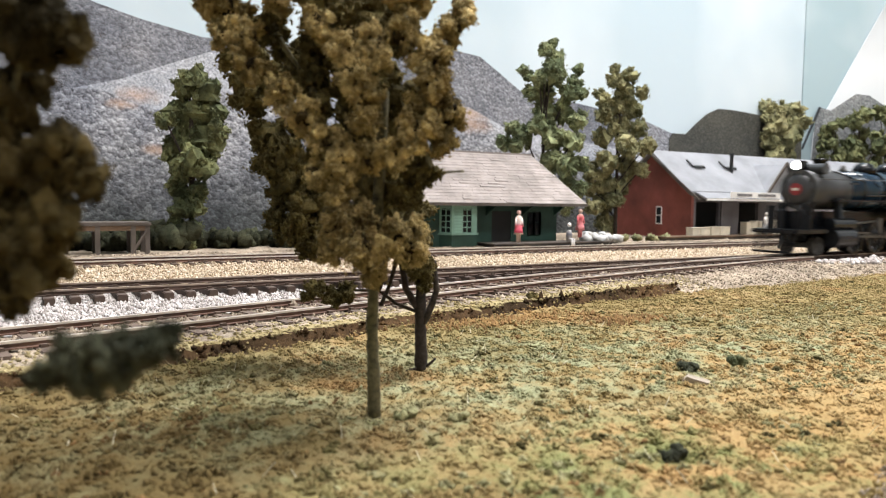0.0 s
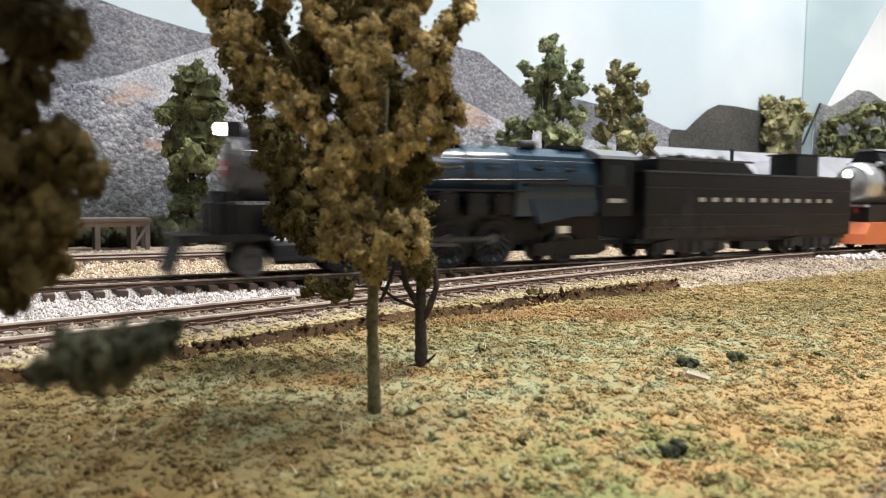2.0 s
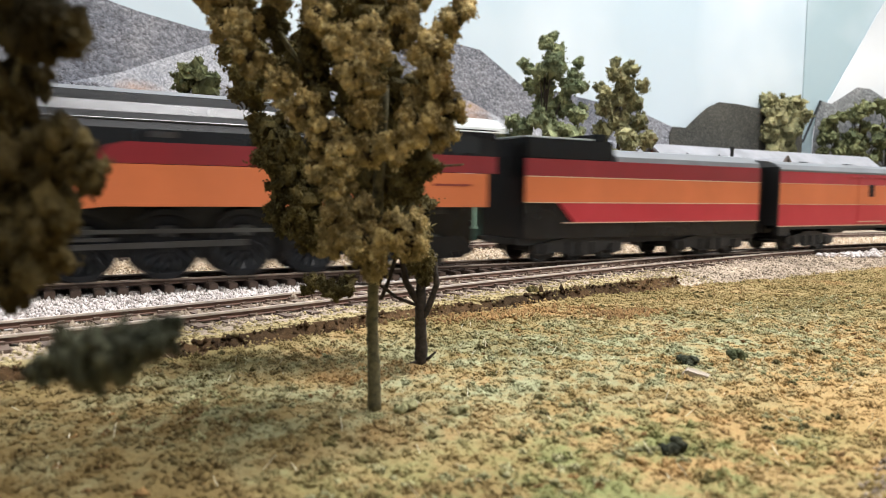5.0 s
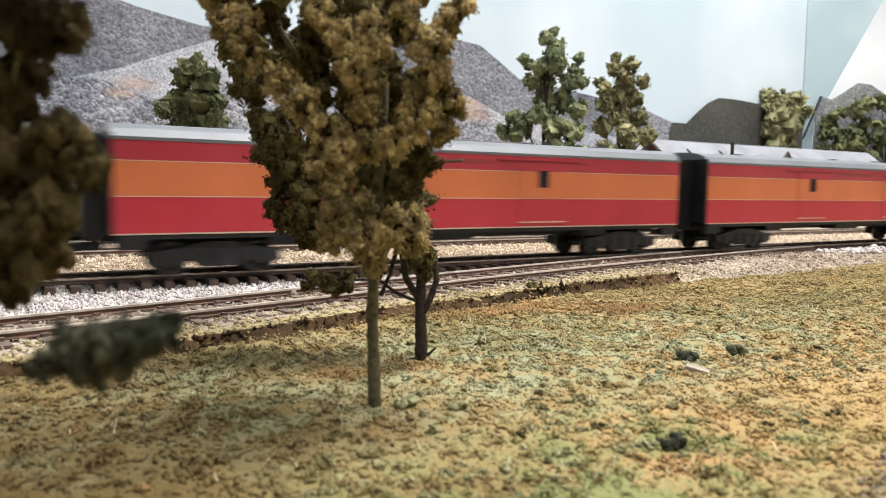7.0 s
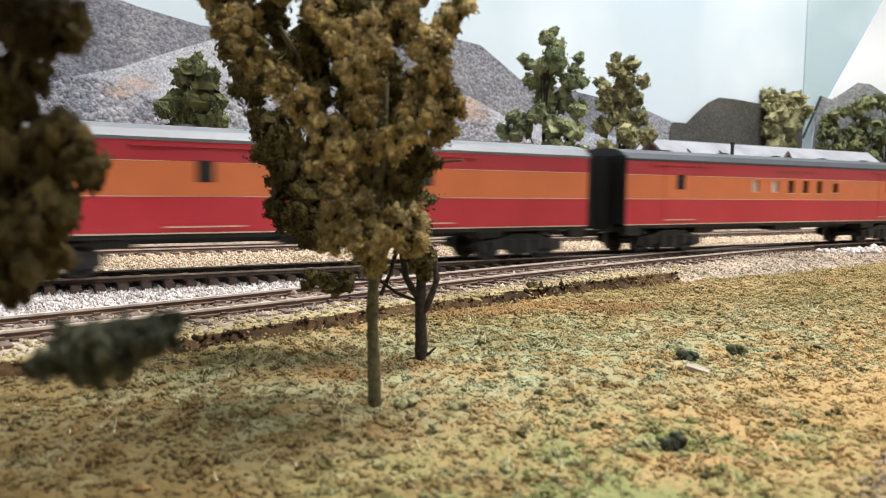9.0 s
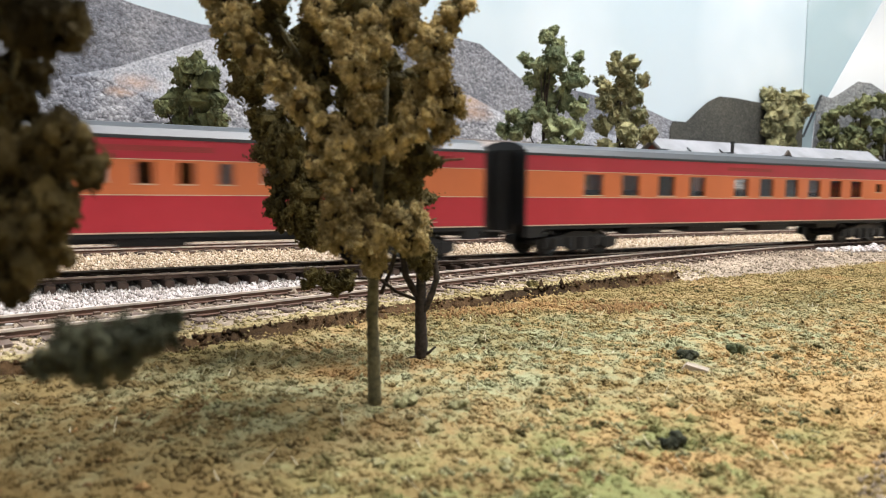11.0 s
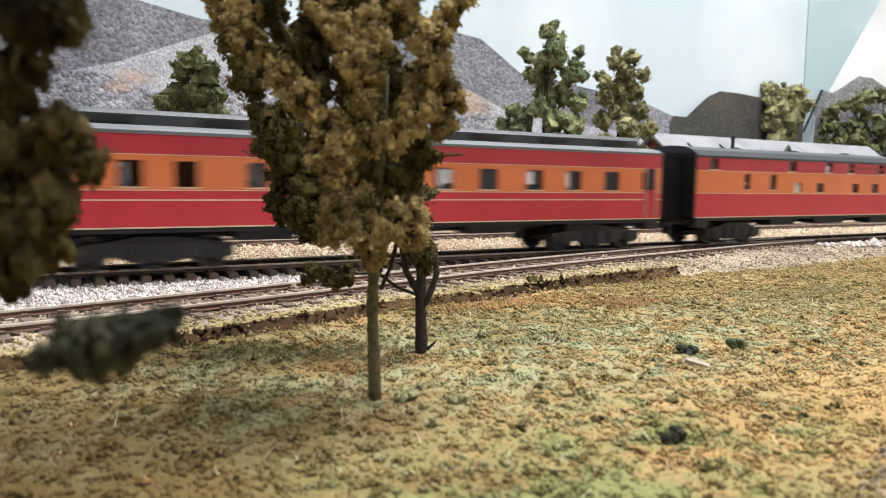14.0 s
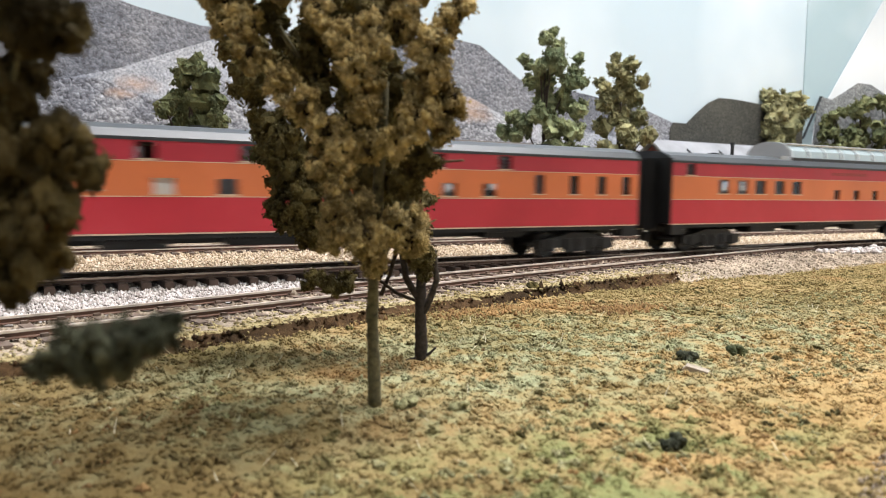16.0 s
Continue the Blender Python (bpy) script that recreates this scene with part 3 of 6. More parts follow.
def scatter():
    rng = np.random.default_rng(11)

    def field(n, x0, x1, y0, y1, keep):
        p = np.stack([rng.uniform(x0, x1, n), rng.uniform(y0, y1, n)], 1)
        return np.array([q for q in p if keep(q[0], q[1])])

    def lift(p, up):
        return np.array([(x, y, ground_z(x, y) + up) for x, y in p])

    def strip(x, y):  # inside the view's wedge
        return x > -12 - 0.1 * (y - 40) and x < y * 1.95 + 30

    def tufted(p, r0, r1, per, grain):
        """Heaped flakes round each place: their points and sizes."""
        r = rng.uniform(r0, r1, len(p))
        a, q = rng.uniform(0, math.tau, (len(p), per)), np.sqrt(rng.random((len(p), per)))
        z = np.array([ground_z(x, y) for x, y in p])
        up = z[:, None] + 0.05 + 0.85 * r[:, None] * (1 - q) * rng.random((len(p), per))
        at = np.stack([p[:, :1] + np.cos(a) * q * r[:, None], p[:, 1:] + np.sin(a) * q * r[:, None], up], -1)
        return at.reshape(-1, 3), grain * rng.uniform(0.5, 1.4, len(p) * per)

    # fine turf crumbs, coarser tufts
    p = field(150000, -25, 440, 38, 225, lambda x, y: y < ledge(x) + 1 and strip(x, y))
    tagged(crumbs("turf_crumbs", lift(p, 0.1), rng.gamma(3.0, 0.078, len(p)) + 0.10, TURF, 0, 0.62), "fine ochre and sage turf foam crumbs", "turf", "", "stuff")
    p = field(1500, -25, 440, 38, 222, lambda x, y: y < ledge(x) - 1 and strip(x, y) and noise.noise((x * 0.035, y * 0.035, 4)) + 0.5 * noise.noise((x * 0.12, y * 0.12, 4)) > 0.02)
    tagged(flakes("turf_clumps", *tufted(p, 0.25, 0.8, 9, 0.26), RUSTY, 5), "coarse rust-brown turf clumps", "turf", "", "stuff")
    p = field(1500, 20, 260, 60, 150, lambda x, y: strip(x, y) and noise.noise((x * 0.04, y * 0.04, 14)) > 0.1)
    tagged(flakes("sage_clumps", *tufted(p, 0.3, 1.2, 12, 0.3), SAGE, 6), "grey-green coarse turf clumps", "turf", "", "stuff")
    p = field(16000, -25, 215, 120, 215, lambda x, y: ledge(x) - 1.5 < y < ledge(x) + 2.5)
    tagged(crumbs("ledge_crumbs", lift(p, 0.0), rng.gamma(3.0, 0.15, len(p)) + 0.2, SOIL, 0, 0.9, 7), "dark brown foam along the broken bank", "turf", "", "stuff")
    p = field(16000, -25, 240, 130, 225, lambda x, y: ledge(x) + 1.5 < y < siding_y(x) - 12)
    tagged(crumbs("ochre_crumbs", lift(p, 0.05), rng.gamma(3.0, 0.08, len(p)) + 0.12, OCHRE, 1, 0.7, 8), "ochre turf crumbs above the bank", "turf", "", "stuff")
    p = field(26000, -25, 470, 140, 252, lambda x, y: max(ledge(x) + 5, siding_y(x) - 17 - (x > 200) * 14) < y < min(siding_y(x) + 12, 252) or (x > 205 and ledge(x) - 2 < y < 236))
    tagged(crumbs("cinder_crumbs", lift(p, 0.1), rng.gamma(3.0, 0.13, len(p)) + 0.15, CINDER, 0, 0.8, 9), "grey-brown cinders round the siding", "gravel", "", "stuff")
    p = np.concatenate([np.stack([rng.normal(147, 7, 420), rng.normal(149, 3.5, 420)], 1), np.stack([rng.normal(112, 14, 520), rng.normal(160, 3, 520)], 1)])
    p = np.array([q for q in p if q[1] < ledge(q[0]) - 1.5])
    tagged(crumbs("rust_turf_crumbs", lift(p, 0.25), rng.gamma(3.0, 0.13, len(p)) + 0.15, RUSTY, 0, 0.9, 16), "coarse rust-brown turf below the bank", "turf", "", "stuff")
    # soft low tufts of foam, straw fibres
    p = field(3600, -20, 330, 42, 190, lambda x, y: y < ledge(x) - 2 and strip(x, y))
    tagged(flakes("turf_tufts", *tufted(p, 0.4, 1.6, 15, 0.32), TURF, 17), "soft low foam tufts in olive, tan and sage", "turf", "", "stuff")
    p = field(200, -20, 330, 42, 190, lambda x, y: y < ledge(x) - 2 and strip(x, y))
    tagged(flakes("olive_tufts", *tufted(p, 0.5, 1.5, 22, 0.3), OLIVE, 18), "scattered dark olive foam tufts", "turf", "", "stuff")
    rr = random.Random(77)
    b = Build()
    for x, y in field(260, 0, 240, 55, 150, lambda x, y: strip(x, y)):
        z = ground_z(x, y)
        a, l = rr.uniform(0, math.tau), rr.uniform(1.0, 2.4)
        b.tube((x, y, z), (x + math.cos(a) * l * 0.7, y + math.sin(a) * l * 0.7, z + l * rr.uniform(0.3, 1.0)), 0.07, 0.04, 4)
    tagged(part("straw_fibres", b, STRAW), "scattered pale straw fibres in the turf", "straw", "", "stuff")
    p = field(5000, 70, 135, 30, 60, lambda x, y: y < 44.0 + (x - 78.6) * 0.367 + 2.5 * noise.noise((x * 0.2, y * 0.2, 1)))
    tagged(crumbs("path_gravel", lift(p, 0.3), rng.gamma(4.0, 0.05, len(p)) + 0.10, CINDER, 0, 0.8, 15), "grey-brown gravel at the turf's edge", "gravel", "", "stuff")
    # ballast
    p = field(44000, -30, 480, 180, 270, lambda x, y: siding_y(x) + 11 < y < 268 or (y > 232 and x > 330))
    up = np.where(np.abs(p[:, 1] - 250) < 9, 0.1, 0.35)
    tagged(crumbs("ballast", np.array([(x, y, ground_z(x, y) + u) for (x, y), u in zip(p, up)]), rng.gamma(5.0, 0.072, len(p)) + 0.16, BALLAST, 0, 0.9, 10), "pale grey stone ballast along the main line", "ballast", "", "stuff")
    p = field(38000, -30, 620, 262, 372, lambda x, y: True)
    tagged(crumbs("tan_ballast", lift(p, 0.4), rng.gamma(5.0, 0.082, len(p)) + 0.15, TAN_BALLAST, 0, 0.8, 12), "tan and cream coarse ballast by the back track", "ballast", "", "stuff")
    p = field(5000, -30, 560, 372, 412, lambda x, y: True)
    tagged(crumbs("yard_cinders", lift(p, 0.1), rng.gamma(3.0, 0.2, len(p)) + 0.2, CINDER, 0, 0.6, 13), "brown cinders by the depot", "gravel", "", "stuff")
    p = field(900, 330, 440, 205, 240, lambda x, y: ((x - 392) / 34) ** 2 + ((y - 226) / 9) ** 2 < 1)
    tagged(crumbs("spilled_ballast", lift(p, 0.5), rng.gamma(5.0, 0.13, len(p)) + 0.3, BALLAST, 1, 0.8, 14), "heap of spilled pale ballast", "ballast", "", "stuff")


OLIVE = foam("dark_olive_tuft", ((0.4, (0.070, 0.062, 0.028)), (0.6, (0.145, 0.13, 0.06))), 900, 40, (0.75, 1.15), (0.8, 1.1))
UNDERGROWTH = foam("dark_undergrowth", ((0.4, (0.022, 0.026, 0.017)), (0.6, (0.06, 0.064, 0.042))), 900, 60)
RUSTY = foam("rust_turf", ((0.4, (0.13, 0.078, 0.038)), (0.6, (0.27, 0.17, 0.082))), 900, 60, (0.75, 1.15), (0.8, 1.1))
STRAW = painted("straw", (0.68, 0.62, 0.46), 0.8, 0, 0.2, 900)
SAGE = foam("sage_foliage", ((0.4, (0.20, 0.205, 0.115)), (0.6, (0.33, 0.325, 0.20))), 900, 60, (0.75, 1.15), (0.8, 1.1))
scenery()
tracks()
scatter()

# ---- backdrop prints ----


def backdrop():
    def sheet(name, outline, y, material, label):
        setting(name, Build().prism(outline, y, y + 0.8, "y"), material, label, "backdrop")

    far = printed_forest("print_far_ridge", (0.185, 0.19, 0.21), (0.09, 0.093, 0.105), (0.32, 0.325, 0.35), 3.0)
    mid = printed_forest("print_mid_slope", (0.41, 0.425, 0.46), (0.28, 0.29, 0.32), (0.52, 0.53, 0.56), 2.2, None, (((76, 103), (15, 6)), ((353, 109), (24, 9))))
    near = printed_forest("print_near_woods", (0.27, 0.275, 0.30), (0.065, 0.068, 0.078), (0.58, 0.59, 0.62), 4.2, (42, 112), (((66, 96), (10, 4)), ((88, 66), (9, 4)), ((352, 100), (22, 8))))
    dark = printed_forest("print_dark_hill", (0.060, 0.060, 0.050), (0.035, 0.035, 0.031), (0.09, 0.085, 0.07), 2.6)
    sheet("backdrop_far_ridge", [(-120, 0), (-120, 215), (-3, 185), (50, 164), (80, 156.5), (122, 149), (182, 151), (279, 163), (339, 163.4), (363, 161), (382, 150), (407, 135), (461, 130), (559, 120), (608, 107), (613, 0)], 557, far, "printed photograph of grey wooded mountain ridge")
    sheet("backdrop_near_slope", [(-120, 0), (-120, 80), (-6, 96), (27, 102), (65, 113), (98, 127), (130, 140), (190, 142), (277, 123), (350, 115), (393, 98), (602, 82), (606, 0)], 554, mid, "printed photograph of a pale lilac-grey slope")
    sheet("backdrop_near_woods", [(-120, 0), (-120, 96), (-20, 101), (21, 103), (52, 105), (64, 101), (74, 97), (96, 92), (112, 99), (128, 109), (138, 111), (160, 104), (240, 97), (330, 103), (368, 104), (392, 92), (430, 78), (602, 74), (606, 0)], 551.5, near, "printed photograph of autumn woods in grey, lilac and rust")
    sheet("backdrop_dark_hill", [(604, 0), (604, 100), (608, 107), (628, 107), (645, 120), (661, 131), (679, 138), (708, 138), (747, 136), (790, 139), (831, 142), (832, 0)], 555.5, dark, "printed dark brown-green hill")
    # a second print on the turned wall, its cut edge slanting, with a dark border low down
    frame_h = math.degrees(math.atan2(-240, 916))

    def on_wall(name, outline, off, material, label):
        ob = setting(name, Build().prism(outline, -off, -off + 0.8, "y"), material, label, "backdrop")
        ob.matrix_basis = pose(CORNER * MM, BACK * MM, 0, 0, 0, frame_h)

    haze = sky_paint("print_haze", (0.62, 0.645, 0.665), (0.17, 0.20, 0.22), 205, 330)
    grey = printed_forest("print_grey_hill", (0.20, 0.21, 0.21), (0.12, 0.125, 0.13), (0.30, 0.30, 0.30), 4.0)
    on_wall("backdrop_haze_sheet", [(17, 120), (117, 283), (175, 378), (420, 378), (420, 0), (10, 0)], 3, haze, "hazy white printed sky sheet with slanted edge")
    on_wall("backdrop_grey_hill", [(10, 0), (18, 133), (24, 152), (40, 149), (58, 159), (78, 171), (98, 170), (126, 157), (230, 150), (420, 140), (420, 0)], 4.2, grey, "printed grey rocky hill on the haze sheet")
    on_wall("backdrop_dark_border", [(-2, 100), (1, 100), (25, 152), (21.5, 152)], 5.2, painted("print_border", (0.03, 0.035, 0.04), 0.6, 0, 0.1, 100), "dark edge of the printed sheet")


backdrop()

# ---- trees ----


def branch_path(b, pts, r0, r1, n=8):
    """One skin along a bent, tapering, slightly knotted stem."""
    pts = [Vector(p) for p in pts]
    fine = []
    for k in range(len(pts) - 1):
        fine += [pts[k].lerp(pts[k + 1], q / 5) for q in range(5)]
    fine.append(pts[-1])
    m = len(fine)
    o = len(b.v)
    for k, c in enumerate(fine):
        d = (fine[min(k + 1, m - 1)] - fine[max(k - 1, 0)]).normalized()
        u = d.cross(Vector((0.0, 1.0, 0.1))).normalized()
        w = d.cross(u)
        r = r0 + (r1 - r0) * k / (m - 1)
        for q in range(n):
            a = q * math.tau / n
            f = r * (1 + 0.22 * noise.noise((c.x + math.cos(a), c.y + math.sin(a), c.z * 0.9)))
            b.v.append(tuple(c + f * (math.cos(a) * u + math.sin(a) * w)))
    b.f += [(o + k * n + q, o + k * n + (q + 1) % n, o + (k + 1) * n + (q + 1) % n, o + (k + 1) * n + q) for k in range(m - 1) for q in range(n)]
    b.f += [tuple(range(o, o + n))[::-1], tuple(range(o + (m - 1) * n, o + m * n))]


def crown_parts(blobs, seed, clumps, per, grain):
    """Each blob (x, y, z, r) is torn foam: ragged clumps on its surface, fuzzed with fine flakes."""
    rng = np.random.default_rng(seed)
    b = Build()
    pts, sizes = [], []
    for x, y, z, r in blobs:
        d = rng.normal(size=(clumps, 3))
        d /= np.linalg.norm(d, axis=1)[:, None]
        c = np.array((x, y, z)) + d * (r * rng.uniform(0.42, 0.92, clumps))[:, None]
        size = r * rng.uniform(0.17, 0.36, clumps)
        tall = rng.uniform(0.8, 1.7, clumps)
        for k in range(clumps):
            b.lump(c[k], size[k] * 0.8, 2, 0.8, 1.15 / size[k] ** 0.5, tall[k])
        axis = d + rng.normal(0, 0.5, (clumps, 3)) + np.array((0, 0, 0.35))
        axis /= np.linalg.norm(axis, axis=1)[:, None]
        e = rng.normal(size=(clumps, per, 3))
        e *= (rng.uniform(0.7, 1.25, (clumps, per)) / np.linalg.norm(e, axis=2))[..., None]
        e = e + axis[:, None] * rng.normal(0, 0.5, (clumps, per, 1))
        pts.append((c[:, None] + e * size[:, None, None]).reshape(-1, 3))
        sizes.append((grain * rng.uniform(0.5, 1.4, (clumps, per))).reshape(-1))
    return b, np.concatenate(pts), np.concatenate(sizes)


def tree(name, label, at, rz, trunk, limbs, crowns, bark, group="", category="tree"):
    """crowns: (blobs, material, clumps to a blob, flakes to a clump, flake size, share of the dark core)."""
    t = thing(name, label, category, at[0], at[1], at[2], rz, group)
    b = Build()
    branch_path(b, trunk[0], trunk[1], trunk[2], 10)
    part("trunk", b, bark, t, "", True)
    for pts, r0, r1 in limbs:
        b = Build()
        branch_path(b, pts, r0, r1, 6)
        part("limb", b, bark, t, "", True)
    seed = int(abs(at[0] * 7 + at[1] * 3)) + 1
    for k, (blobs, material, clumps, per, grain, core) in enumerate(crowns):
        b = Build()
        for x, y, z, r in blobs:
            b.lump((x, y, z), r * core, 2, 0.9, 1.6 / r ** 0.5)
        part("foam_core", b, SHADED_FIBRE if core < 0.55 else material, t, "dark twig and fibre core that paints shaded hollows" if core < 0.55 else "")
        b, p, sizes = crown_parts(blobs, seed + k, clumps, per, grain)
        o = part("crown", b, material, t)
        c = flakes("fine_foliage", p, sizes, material, seed + 50 + k, (0.9, 3.0))
        c.parent = o
        tagged(c, "", "", "", "stuff")
    return t


FACE = HEADING - 90  # turned square to the view


def px_blobs(rows, x0, y0, k):
    return [((x - x0) * k, d, (y0 - y) * k, r * k * 0.93) for x, y, r, d in rows]


def near_trees():
    k = 1 / 11.65
    ridge = [(400, 15, 46, 0), (435, 68, 36, -3), (452, 120, 32, -4), (498, 165, 34, -5), (535, 205, 36, -6), (580, 245, 36, -6), (562, 300, 30, -5), (604, 292, 34, -6),
             (490, 5, 34, -4), (560, 50, 32, -5), (605, 92, 36, -6), (652, 80, 34, -5), (622, 150, 36, -7), (660, 108, 30, -6), (640, 212, 36, -6), (606, 262, 34, -6), (655, 165, 22, -6),
             (700, 62, 36, -4), (745, 100, 42, -5), (790, 45, 40, -3), (800, 5, 30, -2), (372, 8, 32, 0), (392, 62, 28, -1), (762, 150, 38, -6), (782, 195, 32, -4), (735, 228, 40, -7), (695, 262, 36, -7), (722, 185, 26, -5),
             (774, 245, 30, -5), (650, 272, 34, -6), (598, 335, 34, -5), (596, 388, 44, -6), (640, 422, 48, -7), (592, 425, 34, -5), (690, 400, 40, -6), (716, 430, 34, -5),
             (655, 465, 30, -4), (724, 392, 30, -4), (628, 368, 32, -4)]
    # deep blobs: darker foliage paints the shade between the lit ridges
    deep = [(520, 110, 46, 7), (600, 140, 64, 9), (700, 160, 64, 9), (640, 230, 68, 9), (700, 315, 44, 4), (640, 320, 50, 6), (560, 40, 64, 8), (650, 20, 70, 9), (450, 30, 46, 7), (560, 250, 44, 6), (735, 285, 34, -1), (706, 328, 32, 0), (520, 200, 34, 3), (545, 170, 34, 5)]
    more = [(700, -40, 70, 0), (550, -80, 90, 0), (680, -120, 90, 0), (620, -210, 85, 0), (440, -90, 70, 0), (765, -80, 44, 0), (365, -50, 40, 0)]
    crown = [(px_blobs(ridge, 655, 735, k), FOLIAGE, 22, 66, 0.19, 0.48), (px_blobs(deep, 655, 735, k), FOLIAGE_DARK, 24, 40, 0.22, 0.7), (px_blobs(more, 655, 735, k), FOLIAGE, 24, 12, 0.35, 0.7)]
    limbs = [([(0, 0, 22), (5, 3, 32), (9, 5, 44), (10, 5, 58)], 0.7, 0.4), ([(0, 0, 24), (-6, 3, 36), (-10, 5, 50), (-18, 5, 62)], 0.7, 0.4),
             ([(3, 3, 34), (7, 2, 37.4), (10.2, -2, 38.0), (13.1, -3, 38.2)], 0.28, 0.14)]
    tree("autumn_tree", "olive-brown foam foliage tree on a thin mossy trunk", (47.5, 101.0, -0.5), FACE,
         ([(0, 0, 0), (-0.3, 0, 8), (-0.6, 0, 16), (0, 0, 26), (1, 0, 50)], 1.02, 0.8), limbs, crown, BARK, "foreground trees")
    k = 1 / 9.1
    rows = [(500, 270, 46, 0), (470, 285, 32, 0), (530, 365, 42, 0), (485, 385, 26, 0), (470, 235, 40, 0), (490, 320, 44, 2), (512, 405, 38, 0), (440, 165, 50, 0), (420, 105, 46, 3), (540, 432, 26, 0), (715, 420, 42, -4), (735, 455, 30, -4), (748, 488, 16, -4),
            (395, 50, 36, 0), (560, 300, 70, 6), (650, 300, 80, 8), (640, 180, 90, 8), (520, 120, 70, 8), (700, 380, 56, 4), (620, -20, 110, 8), (560, 400, 40, 2)]
    twig = [(560, 500, 20, -6), (590, 512, 20, -6), (615, 505, 22, -6), (545, 512, 12, -6)]
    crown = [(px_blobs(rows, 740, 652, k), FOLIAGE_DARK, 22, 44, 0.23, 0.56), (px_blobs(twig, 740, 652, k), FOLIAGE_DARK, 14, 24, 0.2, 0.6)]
    limbs = [([(0, 0, 11), (-3.2, 0, 16.5), (-4, 0, 21), (-9, 2, 30)], 0.75, 0.5), ([(0, 0, 9.5), (1.5, -0.4, 12), (2.8, -0.4, 16), (2.2, 0, 22)], 0.8, 0.5),
             ([(-0.3, 0, 11.5), (-5, -1, 13.5), (-8.2, -1.5, 16), (-7, -1, 20)], 0.35, 0.3), ([(-8, -1, 13), (-6.5, 0, 16.6), (-5, 0, 22)], 0.4, 0.4),
             ([(0, 0, 0.6), (1.6, -0.6, 1.6), (2.8, -0.9, 2.8)], 0.4, 0.2), ([(0, 0, 0.8), (-2.2, -1, 0.3), (-3.4, -1, 0)], 0.5, 0.3), ([(-8.2, -1.5, 16), (-14, -5, 16.5), (-19, -6, 17)], 0.3, 0.2)]
    tree("autumn_tree", "dark olive foam tree with black forked trunk", (68.5, 124.5, -0.3), FACE,
         ([(0, 0, 0), (-0.1, 0, 5), (-0.3, 0, 10), (-0.2, 0.3, 16), (-1.5, 2, 26)], 1.3, 0.9), limbs, crown, BARK_DARK, "foreground trees")
    # the tree beside the lens, with one low spray reaching forward
    k = 1 / 21.5
    rows = [(70, 50, 92, 0), (125, 60, 48, -1), (-5, 150, 66, 3), (110, 262, 62, 0), (150, 312, 46, 0), (40, 305, 86, 2), (90, 380, 66, 0), (50, 460, 74, 0), (15, 520, 50, 0), (-40, 400, 110, 0), (-60, 200, 120, 0), (10, -40, 110, 0), (-80, 20, 110, 0), (-40, -140, 120, 0)]
    f = 0.70
    spray = [((x - 784) * k * f + 854 * k, (f - 1) * 60.5, 33.9 + ((441 - y) / 1301 - 0.0678) * 60.5 * f, r * k * f * 0.93) for x, y, r in
             ((105, 655, 54), (165, 645, 58), (220, 638, 54), (278, 615, 44), (78, 680, 40), (145, 690, 40), (195, 665, 46), (250, 628, 44))]
    crown = [(px_blobs(rows, -70, 1072, k), LENS_FOLIAGE_SHADED, 24, 30, 0.15, 0.62), (spray, TEAL_BUSH, 20, 24, 0.12, 0.6)]
    limbs = [([(0, 0, 10), (2, -8, 14), (6, -16, 18), (10, -18.2, 20.3), (14.5, -18.2, 21.4)], 0.3, 0.1), ([(0, 0, 24), (4, 0, 30), (7, 0, 36)], 0.5, 0.2), ([(0, 0, 28), (3, 0, 38), (6, 0, 47)], 0.5, 0.2)]
    e = Vector((math.cos(radians(HEADING)), math.sin(radians(HEADING)))) * 60.5 + Vector((math.sin(radians(HEADING)), -math.cos(radians(HEADING)))) * (-(70 + 784) * k)
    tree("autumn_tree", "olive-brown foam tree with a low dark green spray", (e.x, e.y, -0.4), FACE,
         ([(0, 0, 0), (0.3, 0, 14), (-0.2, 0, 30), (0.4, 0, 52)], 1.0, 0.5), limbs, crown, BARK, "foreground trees")


